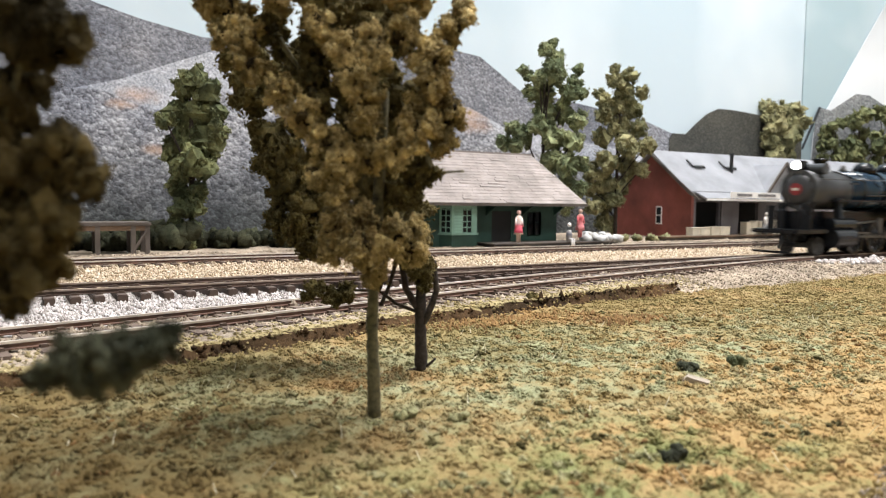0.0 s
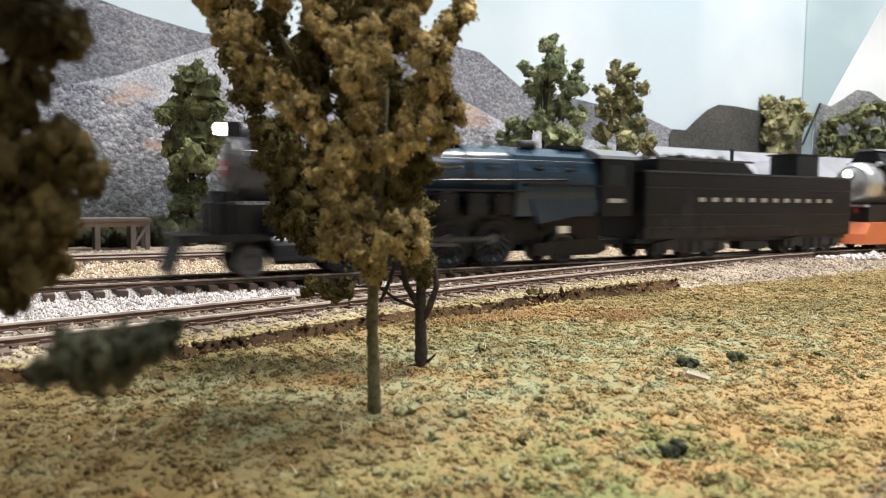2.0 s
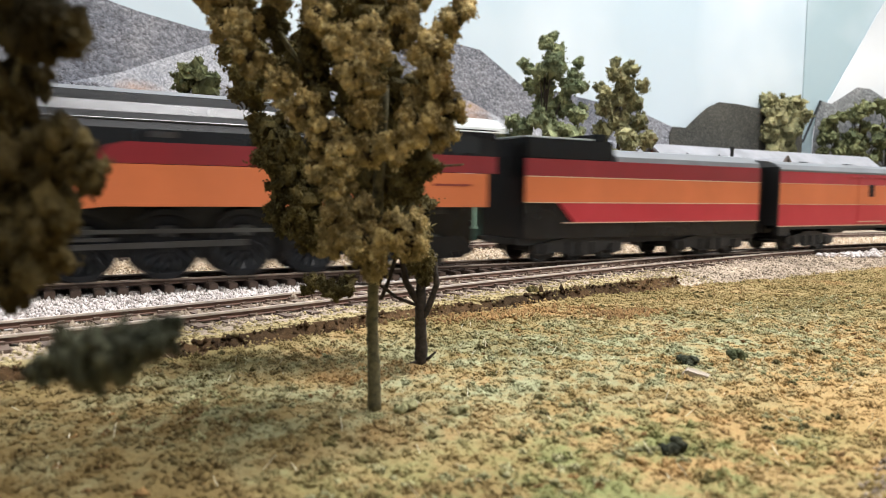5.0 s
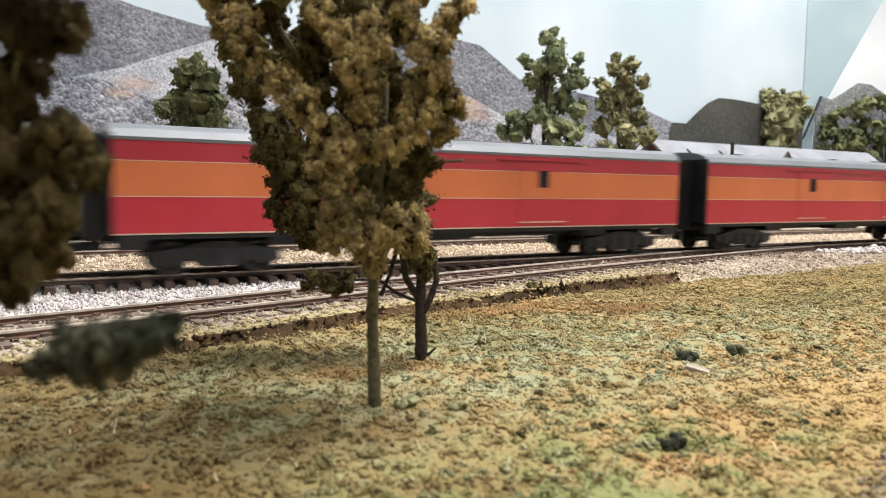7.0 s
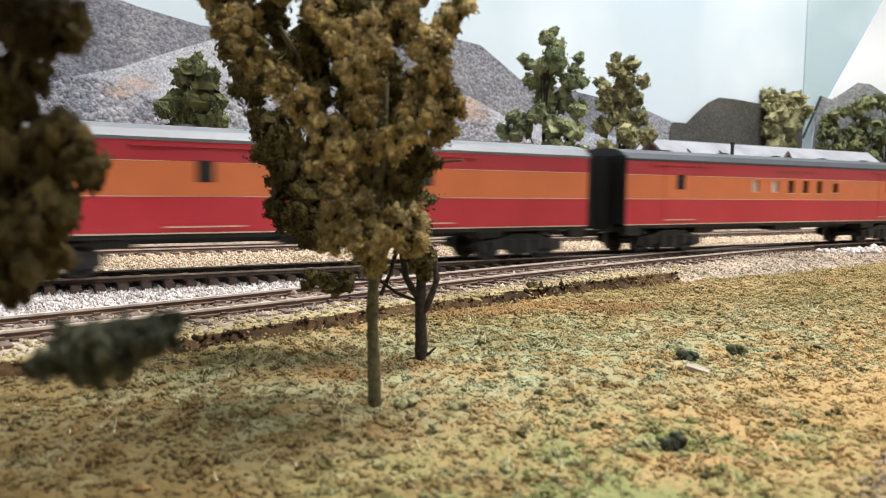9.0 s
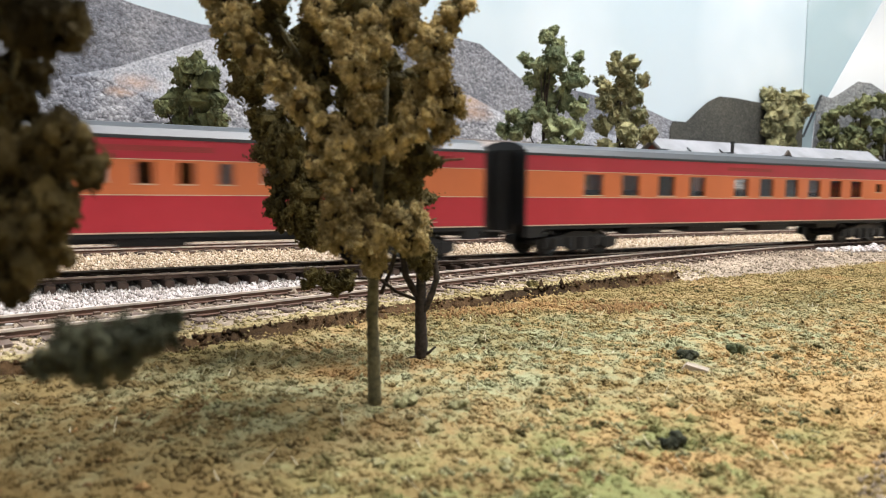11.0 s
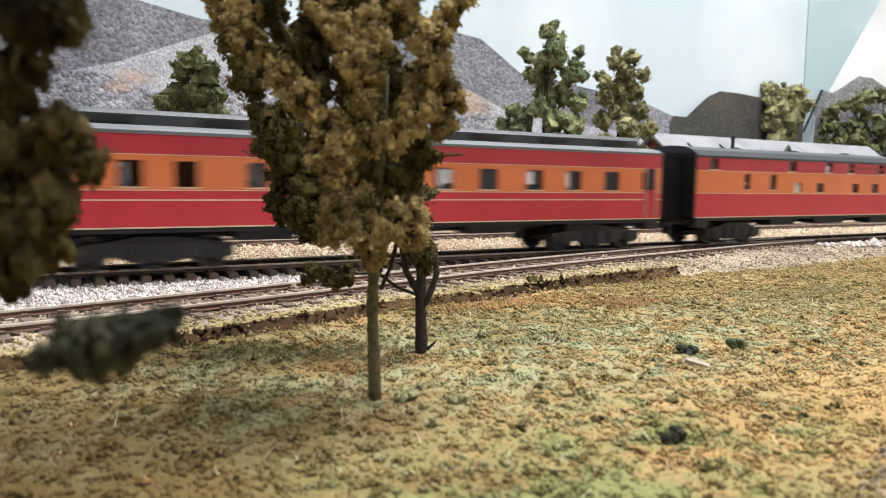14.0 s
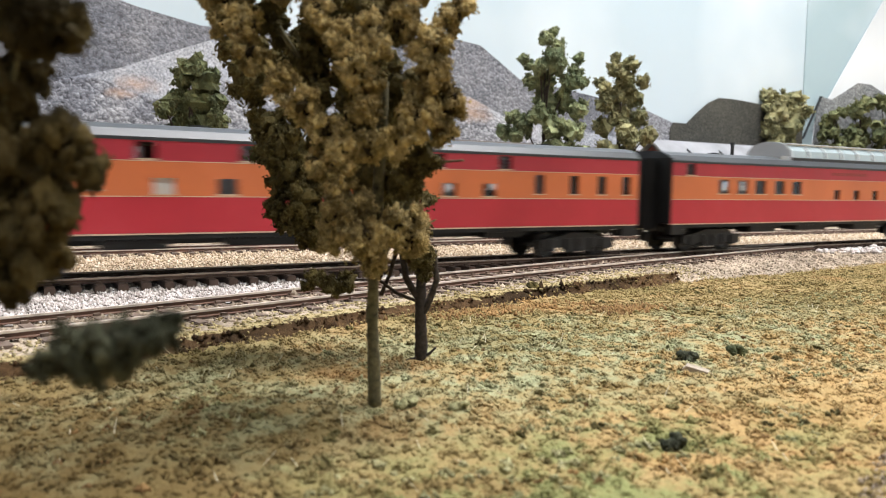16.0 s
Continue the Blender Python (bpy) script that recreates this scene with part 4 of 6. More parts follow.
def far_trees():
    rng = random.Random(5)

    def put(label, x, y, h, material, blobs, grain=0.62, clumps=18, per=24):
        limbs = []
        for bx, by, bz, r in blobs[::3]:
            limbs.append(([(0, 0, bz * 0.6), (bx * 0.5, by * 0.5, bz * 0.8), (bx, by, bz)], 0.9, 0.4))
        tree("tree", label, (x, y, 1.2), FACE, ([(0, 0, 0), (0, 0, h * 0.5), (0, 0, h * 0.88)], 1.8, 0.6), limbs, [(blobs, material, clumps, per, grain, 0.74)], BARK_DARK, "trees by the backdrop")

    def spread(rows, x0, y0, k, deep):
        return [((x - x0) * k, rng.uniform(-deep, deep), (y0 - y) * k, r * k * 1.25) for x, y, r in rows]

    rows = ((345, 150, 24), (325, 165, 20), (365, 175, 24), (310, 205, 22), (380, 205, 18), (345, 210, 26), (300, 222, 15), (386, 240, 16), (320, 250, 24), (365, 260, 24), (300, 275, 16), (345, 290, 24), (325, 310, 22), (365, 305, 18), (312, 340, 16),
            (345, 345, 18), (325, 375, 17), (350, 375, 13), (316, 405, 14), (337, 410, 13), (325, 436, 13), (340, 440, 10))
    put("slim dark green foam tree against the printed woods", 89, 440, 100, LEAFGREEN, spread(rows, 338, 452, 0.328, 6), 0.45, 18, 26)
    rows = ((972, 76, 8), (958, 94, 12), (980, 106, 13), (968, 120, 14), (919, 129, 8), (932, 134, 10), (948, 140, 14), (975, 136, 17), (1020, 120, 8), (1012, 143, 11), (1022, 165, 10), (961, 164, 19), (998, 164, 17), (937, 164, 13), (904, 226, 12),
            (928, 240, 17), (890, 252, 13), (961, 200, 20), (994, 196, 19), (1017, 214, 15), (975, 242, 21), (1008, 251, 19), (945, 225, 16), (994, 289, 19), (1022, 284, 15), (1003, 322, 17), (1022, 331, 13), (1000, 360, 16), (975, 285, 18), (910, 258, 13))
    put("tall blue-green foam conifer behind the depot", 371, 474, 156, FIR, spread(rows, 958, 423, 0.46, 9))
    rows = ((1083, 122, 8), (1106, 134, 12), (1079, 143, 12), (1092, 155, 14), (1055, 164, 8), (1060, 180, 11), (1102, 168, 17), (1124, 166, 10), (1083, 188, 17), (1116, 192, 16), (1059, 203, 13), (1092, 223, 19), (1125, 223, 14), (1062, 242, 16),
            (1102, 256, 20), (1133, 256, 14), (1069, 284, 19), (1106, 289, 19), (1127, 296, 13), (1069, 322, 17), (1097, 326, 16), (1068, 357, 15), (1085, 348, 14), (1046, 303, 14), (1042, 331, 13), (1072, 390, 15), (1045, 365, 13))
    put("khaki green foam tree between depot and freight house", 450, 472, 144, KHAKI, spread(rows, 1088, 419, 0.49, 8))
    rows = ((1350, 186, 12), (1378, 194, 17), (1402, 187, 13), (1360, 214, 19), (1392, 214, 19), (1411, 210, 10), (1355, 240, 16), (1385, 240, 19), (1405, 230, 12), (1365, 262, 16), (1390, 262, 14), (1372, 285, 13))
    put("small khaki foam tree behind the freight house", 770, 543, 143, KHAKI, spread(rows, 1371, 402, 0.6625, 7), 0.75)
    for x, y, h, w in ((852, 526, 136, 34), (884, 516, 150, 42), (925, 506, 160, 46), (975, 492, 158, 46), (1030, 478, 150, 44)):
        blobs = []
        for i in range(22):
            f = rng.random()
            a, wide = rng.uniform(0, math.tau), w * 0.5 * math.sin(math.pi * (0.2 + 0.68 * f)) ** 0.6
            q = rng.uniform(0.3, 1.0)
            blobs.append((math.cos(a) * wide * q, math.sin(a) * wide * q * 0.7, 50 + (h - 56) * f, rng.uniform(6, 11)))
        put("rounded green foam tree at the foot of the wall", x, y, h, LEAFGREEN if x < 930 else FIR, blobs, 0.85, 12, 12)


near_trees()
far_trees()
# ---- depot, freight house, dock ----
GREEN = painted("depot_green", (0.021, 0.060, 0.044), 0.6, 0, 0.25, 500)
GREEN_TRIM = painted("depot_trim", (0.20, 0.34, 0.27), 0.6, 0, 0.2, 500)
SHINGLE = painted("shingle_card", (0.31, 0.27, 0.25), 0.85, 0, 0.2, 700, 0.15, 0.22)
PANE = painted("dark_pane", (0.012, 0.014, 0.016), 0.12, 0, 0.1, 300)
# pale pane: bright background seen through the glass, painted as a colour
PANE_PALE = painted("curtained_pane", (0.52, 0.52, 0.50), 0.3, 0, 0.15, 300)
WOOD_GREY = painted("weathered_wood", (0.095, 0.078, 0.066), 0.85, 0, 0.35, 500)
WOOD_BROWN = painted("brown_wood", (0.12, 0.075, 0.045), 0.85, 0, 0.35, 500)
RED_WALL = painted("red_wall", (0.20, 0.055, 0.040), 0.7, 0, 0.25, 400)
SLATE = painted("pale_roof", (0.24, 0.245, 0.26), 0.8, 0, 0.16, 300, 0.15)
CREAM = painted("cream_crate", (0.66, 0.60, 0.48), 0.7, 0, 0.2, 500)
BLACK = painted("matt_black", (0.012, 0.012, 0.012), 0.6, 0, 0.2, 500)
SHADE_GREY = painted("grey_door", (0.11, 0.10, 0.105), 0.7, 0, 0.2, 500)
WHITE = painted("white_board", (0.72, 0.70, 0.67), 0.6, 0, 0.15, 500)
LETTER = painted("sign_paint", (0.16, 0.15, 0.15), 0.6, 0, 0.1, 500)


def depot():
    d = thing("depot", "dark green wooden depot with brown-grey shingled hip roof", "railway depot", 0, 0, 2.0)
    x0, x1, y0, y1, top = 166, 336, 412, 460, 29.5
    # walls with openings left between piers
    part("wall", Build().box(x0, x0 + 2, y0 + 2, y1 - 2, 0, top), GREEN, d)
    part("wall", Build().box(x1 - 2, x1, y0 + 2, y1 - 2, 0, top), GREEN, d)
    part("wall", Build().box(x0, x1, y1 - 2, y1, 0, top), GREEN, d)
    openings = [(176, 190, 0, 24), (205, 216, 7, 24), (280, 296, 0, 24), (310, 322, 7, 24)]
    part("wall", Build().pierced(x0, x1, 0, top, y0, y0 + 2, openings), GREEN, d)
    for b, c, z0, z1 in openings:
        if z0:
            win = part("window", Build().box(b, c, y0 + 1.2, y0 + 1.5, z0, z1), PANE, d, "dark window pane")
            f = Build()
            for q in (b, (b + c) / 2 - 0.3, c - 0.7):
                f.box(q, q + 0.7, y0 - 0.3, y0 + 1.0, z0, z1)
            for q in (z0, (z0 + z1) / 2, z1 - 0.7):
                f.box(b, c, y0 - 0.35, y0 + 0.95, q, q + 0.7)
                part("sash", f, GREEN_TRIM if b < 300 else GREEN, win)
        else:
            part("door", Build().box(b, c, y0 + 0.6, y0 + 1.4, z0, z1), BLACK, d, "dark plank door")
    # clapboard battens
    for k in range(9):
        z = 1.0 + k * 3.1
        part("clapboard", Build().prism([(y0 - 0.45, z), (y0, z), (y0, z + 2.9), (y0 - 0.1, z + 2.9)], x0, 175), GREEN, d)
    # the bay with its three windows
    bay = part("bay", Build().prism([(239, y0), (243, 403), (262, 403), (267, y0)], 0, 8.5, "z"), GREEN, d)
    part("bay_top", Build().prism([(239, y0), (243, 403), (262, 403), (267, y0)], 25.5, top, "z"), GREEN_TRIM, bay)
    part("sill", Build().prism([(238, y0), (242.3, 402), (262.8, 402), (268, y0)], 8.5, 9.7, "z"), GREEN_TRIM, bay)
    for q0, q1 in (((239, y0), (243, 403)), ((243, 403), (262, 403)), ((262, 403), (267, y0))):
        p, q = Vector(q0), Vector(q1)
        n = (q - p).normalized()
        rz = math.degrees(math.atan2(n.y, n.x))
        length = (q - p).length
        win = part("bay_window", Build().box(0.5, length - 0.5, 0.5, 0.8, 9.7, 25.5), PANE, bay, "dark bay window pane")
        win.matrix_basis = pose(p.x * MM, p.y * MM, 0, 0, 0, rz)
        wide = length > 12
        f = Build()
        if wide:
            for a0, a1 in ((0, 1.6), (5.6, 8.4), (15.0, length)):
                f.box(a0, a1, -0.2, 1.4, 9.7, 25.5)
            f.box(0, 8, -0.1, 1.2, 9.7, 25.5)
            for k in range(8):
                f.prism([(-0.55, 10 + k * 1.95), (0, 10 + k * 1.95), (0, 11.8 + k * 1.95)], 1.2, 7.4)
            muntin = (11.6,)
            lo, hi = 8.4, 15.0
        else:
            for a0 in (0, length - 1.2):
                f.box(a0, a0 + 1.2, -0.2, 1.2, 9.7, 25.5)
            muntin, lo, hi = (length / 2,), 1.2, length - 1.2
        for a0 in muntin:
            f.box(a0 - 0.25, a0 + 0.25, 0, 0.9, 9.7, 25.5)
        for z in (9.7, 13.2, 17.0, 20.8, 24.6):
            f.box(lo, hi, 0.02, 0.88, z, z + 0.55)
        part("sash", f, GREEN_TRIM, win)
    # hip roof in shingle courses
    roof = part("roof", Build().prism([(150, 398.5), (352, 398.5), (352, 472), (150, 472)], 28.2, 29.4, "z"), WOOD_GREY, d)
    n = 17
    rise = 35.5

    def ring(f):
        return (150 + 25 * f, 352 - 23 * f, 398 + 37 * f, 472.5 - 37 * f, 29.4 + rise * f)

    rng = random.Random(4)
    for k in range(n):
        a, b = ring(k / n), ring((k + 1) / n)
        c = Build()
        t = 0.55
        x = a[0]
        # front slope: single shingles of uneven width and lift
        while x < a[1] - 0.5:
            w = min(rng.uniform(5, 12), a[1] - x)
            f0, f1 = (x - a[0]) / (a[1] - a[0]), (x + w - a[0]) / (a[1] - a[0])
            u0, u1 = b[0] + (b[1] - b[0]) * f0, b[0] + (b[1] - b[0]) * f1
            h = rng.uniform(0.15, 0.38) if rng.random() > 0.08 else 0.8
            v = [(x, a[2], a[4]), (x + w - 0.12, a[2], a[4]), (x + w - 0.12, a[2], a[4] + h), (x, a[2], a[4] + h), (u0, b[2], b[4]), (u1 - 0.1, b[2], b[4]), (u1 - 0.1, b[2], b[4] + 0.05), (u0, b[2], b[4] + 0.05)]
            c.add(v, [(0, 1, 2, 3), (4, 7, 6, 5), (0, 4, 5, 1), (3, 2, 6, 7), (0, 3, 7, 4), (1, 5, 6, 2)])
            x += w
        for side in (0, 1):
            xa, xb = a[side], b[side]
            c.add([(xa, a[2], a[4]), (xa, a[3], a[4]), (xb, b[3], b[4]), (xb, b[2], b[4])], [(0, 1, 2, 3)])
        c.add([(a[0], a[3], a[4]), (a[1], a[3], a[4]), (b[1], b[3], b[4]), (b[0], b[3], b[4])], [(0, 1, 2, 3)])
        part("shingle_course", c, SHINGLE, roof)
    e = ring(1)
    part("ridge_cap", Build().box(e[0] - 1, e[1] + 1, 434.2, 436.2, e[4] - 0.6, e[4] + 0.5), SHINGLE, roof)
    part("fascia", Build().box(150, 352, 397.6, 398.4, 27.6, 29.6), WOOD_GREY, roof)
    for x in (172, 200, 228, 275, 305, 333):
        part("eave_bracket", Build().prism([(399.5, 28), (412, 28), (412, 21)], x, x + 1.2), GREEN, d)
    # platform
    p = thing("platform", "low grey wooden platform with dark edge beside the depot", "platform", 0, 0, 1.6)
    part("deck", Build().box(268, 372, 391, 411.5, 2.6, 3.6, 0.2), WOOD_GREY, p)
    part("step", Build().box(266, 296, 387, 390.8, 0, 1.9, 0.2), WOOD_BROWN, p)
    part("skirt", Build().box(269, 371, 392, 411, 0, 2.6), BLACK, p)
    pile = Build()
    rng = random.Random(8)
    for _ in range(16):
        pile.lump((rng.uniform(352, 386), rng.uniform(396, 405), rng.uniform(5, 9.5)), rng.uniform(2.8, 5), 2, 0.45, 0.5, 0.75)
    setting("gravel_heap", pile, painted("pale_gravel", (0.46, 0.455, 0.44), 0.9, 0, 0.3, 900), "heap of pale gravel on the platform end", "gravel heap", True, "stuff")


def figure(label, at, height, colours, rz=0, seated=False):
    """A small painted model figure as one plain mesh."""
    b = Build()
    k = height / 20
    if seated:
        b.lathe((0, 0, 3.2 * k), (0, 0, 1), ((0, 2.0), (3, 2.2), (6, 1.9), (7.2, 1.0)), 10)
        b.tube((-0.9, -0.5, 4 * k), (-0.9, -4.2, 3.8 * k), 0.9, 0.8, 8).tube((0.9, -0.5, 4 * k), (0.9, -4.2, 3.8 * k), 0.9, 0.8, 8)
        b.tube((-0.9, -4.2, 4 * k), (-0.9, -4.4, -1.8 * k), 0.8, 0.6, 8).tube((0.9, -4.2, 4 * k), (0.9, -4.4, -1.8 * k), 0.8, 0.6, 8)
        b.lump((0, 0, 12.2 * k), 1.5, 2, 0.05)
    else:
        b.tube((-0.95, 0, 0), (-0.8, 0, 9 * k), 0.75, 1.1, 8).tube((0.95, 0, 0), (0.8, 0, 9 * k), 0.75, 1.1, 8)
        b.lathe((0, 0, 7 * k), (0, 0, 1), ((-2 * k, 3.3), (1 * k, 2.8), (4 * k, 1.7), (6 * k, 2.2), (8.5 * k, 2.1), (9.6 * k, 0.9)), 12)
        b.tube((-2.2, 0, 15 * k), (-2.9, -0.8, 9 * k), 0.75, 0.6, 8).tube((2.2, 0, 15 * k), (2.9, -0.9, 9.4 * k), 0.75, 0.6, 8)
        b.lump((0, 0, 18.4 * k), 1.5, 2, 0.05)
    m, t, bs = nodes("figure_paint", 0.6)
    g = t.nodes.new("ShaderNodeTexCoord")
    s = t.nodes.new("ShaderNodeSeparateXYZ")
    t.links.new(g.outputs["Object"], s.inputs[0])
    r = t.nodes.new("ShaderNodeMapRange")
    r.inputs[1].default_value, r.inputs[2].default_value = 0, height * MM
    t.links.new(s.outputs["Z"], r.inputs[0])
    c = ramp(t, r.outputs[0], colours)
    t.links.new(c, bs.inputs["Base Color"])
    ob = part("figurine", b, m, None, "", True)
    ob.matrix_basis = pose(at[0] * MM, at[1] * MM, at[2] * MM, 0, 0, rz)
    return tagged(ob, label, "figurine", "platform figurines")


def freight_house():
    f = thing("freight_house", "red freight house with pale grey gable roof and sign", "freight house", 0, 0, 2.0)
    x0, x1, y0, y1 = 496, 828, 430, 520
    gable = [(y0, 0), (y1, 0), (y1, 38), (475, 74), (y0, 38)]
    part("wall", Build().prism(gable, x0, x0 + 3), RED_WALL, f, "red gable end wall")
    part("wall", Build().prism(gable, x1 - 3, x1), RED_WALL, f)
    part("wall", Build().box(x0 + 3, x1 - 3, y1 - 3, y1, 0, 38), RED_WALL, f)
    w = Build().pierced(x0 + 3, x1 - 3, 0, 38, y0, y0 + 3, [(b, c, -1, 32) for b, c in ((502, 531), (556, 584), (640, 668), (720, 748))])
    part("wall", w, SHADE_GREY, f, "weathered grey front wall")
    # black sheet added inside to paint the openings' dark interior
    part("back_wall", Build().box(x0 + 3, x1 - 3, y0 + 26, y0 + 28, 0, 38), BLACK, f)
    part("sliding_door", Build().box(533, 556, y0 - 1.2, y0 - 0.2, 4, 33), SHADE_GREY, f, "grey sliding plank door")
    win = part("window", Build().box(x0 - 0.5, x0 - 0.2, 462, 469, 12, 28), WHITE, f, "small white framed window in the gable")
    part("pane", Build().box(x0 - 0.8, x0 - 0.55, 463, 468, 13, 19.6), PANE, win)
    part("pane", Build().box(x0 - 0.8, x0 - 0.55, 463, 468, 20.4, 27), PANE, win)
    # roof slopes with an awning lip at the front
    r = Build()
    r.prism([(475, 76), (475, 78), (428, 41.2), (428, 39.2)], x0 - 4, x1 + 4)
    roof = part("roof", r, SLATE, f, "pale grey roof")
    part("roof", Build().prism([(475.1, 76), (475.1, 78), (526, 37), (526, 35)], x0 - 4, x1 + 4), SLATE, f)
    part("awning", Build().prism([(428.2, 40.6), (428.2, 39), (417, 34), (417, 35.6)], x0 + 3, 616), SLATE, roof)
    part("verge_board", Build().prism([(475, 74), (475, 76), (417, 34), (428, 38)], x0 - 4.8, x0 - 4.1), WOOD_GREY, roof)
    part("gutter", Build().box(x0 + 3, 616, 416, 416.9, 33.4, 35.2), WHITE, roof)
    for x in (524, 567):
        part("skylight", Build().prism([(462, 69.2), (462, 70.4), (454, 64.1), (454, 62.9)], x, x + 1.6), BLACK, roof, "dark edge of a roof hatch")
        part("skylight", Build().prism([(454.5, 63.5), (454.5, 65.0), (453, 63.8), (453, 62.3)], x + 1.7, x + 15), BLACK, roof)
    part("stove_pipe", Build().tube((573, 452, 58), (573, 452, 76), 1.6, 1.6, 12).tube((573, 452, 75), (573, 452, 77), 2.2, 2.2, 12), BLACK, roof, "black stove pipe")
    # cross gable
    g = part("dormer", Build().prism([(590, 40), (644, 40), (617, 68)], 427, 466, "y"), SLATE, roof, "pale cross gable")
    part("verge_board", Build().prism([(587, 38), (590, 38), (617, 66.6), (644, 38), (647, 38), (617, 70)], 425, 426.8, "y"), WOOD_GREY, g)
    # sign with unreadable bars
    sign = part("sign", Build().box(527, 594, 415, 415.8, 36, 41, 0.2), WHITE, f, "long white sign board with dark lettering")
    rng = random.Random(2)
    x = 535
    while x < 586:
        w2 = rng.uniform(1.3, 2.2)
        if not 555 < x < 561:
            part("letter_bar", Build().box(x, x + w2, 414.6, 414.95, 37.4, 39.6), LETTER, sign)
        x += w2 + 0.7
    p = thing("loading_dock", "brown timber loading dock before the freight house", "loading dock", 0, 0, 1.6)
    part("deck", Build().box(448, 760, 412, 429.5, 3.2, 4.4, 0.2), WOOD_BROWN, p)
    part("skirt", Build().box(450, 758, 413.5, 429, 0, 3.2), WOOD_GREY, p)
    for x, w2, h, y in ((486, 22, 6, 419), (509, 24, 6.5, 419), (556, 14, 10, 420), (572, 9, 11, 423), (590, 15, 12, 419), (607, 10, 9, 421)):
        c = thing("crate", "cream wooden crate on the loading dock", "crate", x, y, 6.0, 0, "crates on the dock")
        part("body", Build().box(0, w2, 0, 7, 0, h, 0.3), CREAM, c)
        part("lid", Build().box(-0.3, w2 + 0.3, -0.3, 7.3, h + 0.02, h + 0.8, 0.2), CREAM, c)
        part("batten", Build().box(w2 * 0.45, w2 * 0.55, -0.5, -0.05, 0.2, h), CREAM, c)


def dock():
    d = thing("timber_stage", "small grey timber stage on posts before the woods", "loading stage", 0, 0, 1.4)
    part("deck", Build().box(18, 63, 412, 432, 16.2, 18.0, 0.2), WOOD_GREY, d)
    for x in (22, 37, 54, 61):
        for y in (413.5, 429):
            part("post", Build().box(x - 1.2, x + 1.2, y - 1.2, y + 1.2, 0, 16.2), WOOD_GREY, d)
    part("brace", Build().tube((53.5, 412.8, 2), (61, 412.8, 14), 0.8, 0.8, 6), WOOD_GREY, d)
    part("beam", Build().box(20, 62, 412.4, 414.6, 13.6, 16.1), WOOD_BROWN, d)


def shrubs():
    rng = random.Random(21)

    def bush(label, x, y, r, material, n=6):
        t = Build()
        for _ in range(n * 2):
            t.lump((rng.uniform(-r, r) * 0.6, rng.uniform(-r, r) * 0.5, r * rng.uniform(0.2, 0.6)), r * rng.uniform(0.2, 0.42), 2, 0.95, 1.4)
        b = part("bush", t, material, None, "", True)
        b.location = (x * MM, y * MM, (ground_z(x, y) - 0.2) * MM)
        tagged(b, label, "bush", "small foam bushes")

    for x in (408, 425, 440, 455):
        bush("low khaki foam bush by the freight house", x, 420, 6, KHAKI)
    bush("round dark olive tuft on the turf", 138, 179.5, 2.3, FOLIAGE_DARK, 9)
    bush("dark green foam tuft on the turf", 73.8, 65, 2.1, TEAL_BUSH, 9)
    bush("dark green foam tuft on the turf", 114, 98, 2.2, TEAL_BUSH, 7)
    bush("dark green foam tuft on the turf", 128, 97, 2.4, LEAFGREEN, 7)
    bush("pale sage foam tuft at the tree foot", 50.5, 96.5, 2.2, SAGE, 8)
    bush("pale sage foam tuft at the tree foot", 57, 92, 1.6, SAGE, 6)
    # dark undergrowth in front of the printed woods
    for k in range(15):
        bush("dark green undergrowth before the printed woods", -10 + k * 11, 452 + 10 * math.sin(k * 2.1), rng.uniform(9, 17), UNDERGROWTH, 9)
    chip = part("wood_chip", Build().prism([(0, 0), (4.2, 0.4), (4.6, 1.0), (0.6, 1.1)], -0.8, 0.8, "y"), painted("pale_chip", (0.36, 0.30, 0.235), 0.8, 0, 0.3, 900))
    chip.matrix_basis = pose(105.5 * MM, 92 * MM, (ground_z(107, 92) + 0.5) * MM, 8, 10, -55)
    tagged(chip, "pale splinter of wood lying on turf", "wood chip")


depot()
freight_house()
dock()
shrubs()
SKIN = (0.75, 0.55, 0.45)
figure("red and white painted standing model figurine", (293, 399, 5.2), 22, ((0, SKIN), (0.3, SKIN), (0.27, (0.68, 0.07, 0.13)), (0.52, (0.70, 0.16, 0.2)), (0.6, (0.82, 0.72, 0.7)), (0.85, SKIN), (1, (0.6, 0.3, 0.3))))
figure("white painted model figurine sitting on the platform edge", (332, 393, 2.4), 24, ((0, (0.7, 0.66, 0.62)), (0.35, (0.1, 0.1, 0.12)), (0.55, (0.75, 0.73, 0.7)), (1, SKIN)), 0, True)
figure("pink and red painted standing model figurine", (346, 398, 8.0), 20, ((0, (0.65, 0.2, 0.2)), (0.4, (0.66, 0.25, 0.27)), (0.7, (0.5, 0.08, 0.1)), (0.9, SKIN), (1, (0.25, 0.12, 0.1))))
figure("pale grey painted model figurine on the loading dock", (576, 415.5, 6.0), 20, ((0, (0.3, 0.3, 0.32)), (0.45, (0.35, 0.35, 0.36)), (0.5, (0.7, 0.68, 0.65)), (1, (0.75, 0.68, 0.6))), 20)
figure("small pale model figurine leaning on a crate", (606, 416.5, 6.0), 15, ((0, (0.3, 0.3, 0.32)), (0.5, (0.35, 0.35, 0.36)), (0.6, (0.7, 0.68, 0.65)), (1, (0.75, 0.68, 0.6))), -20)
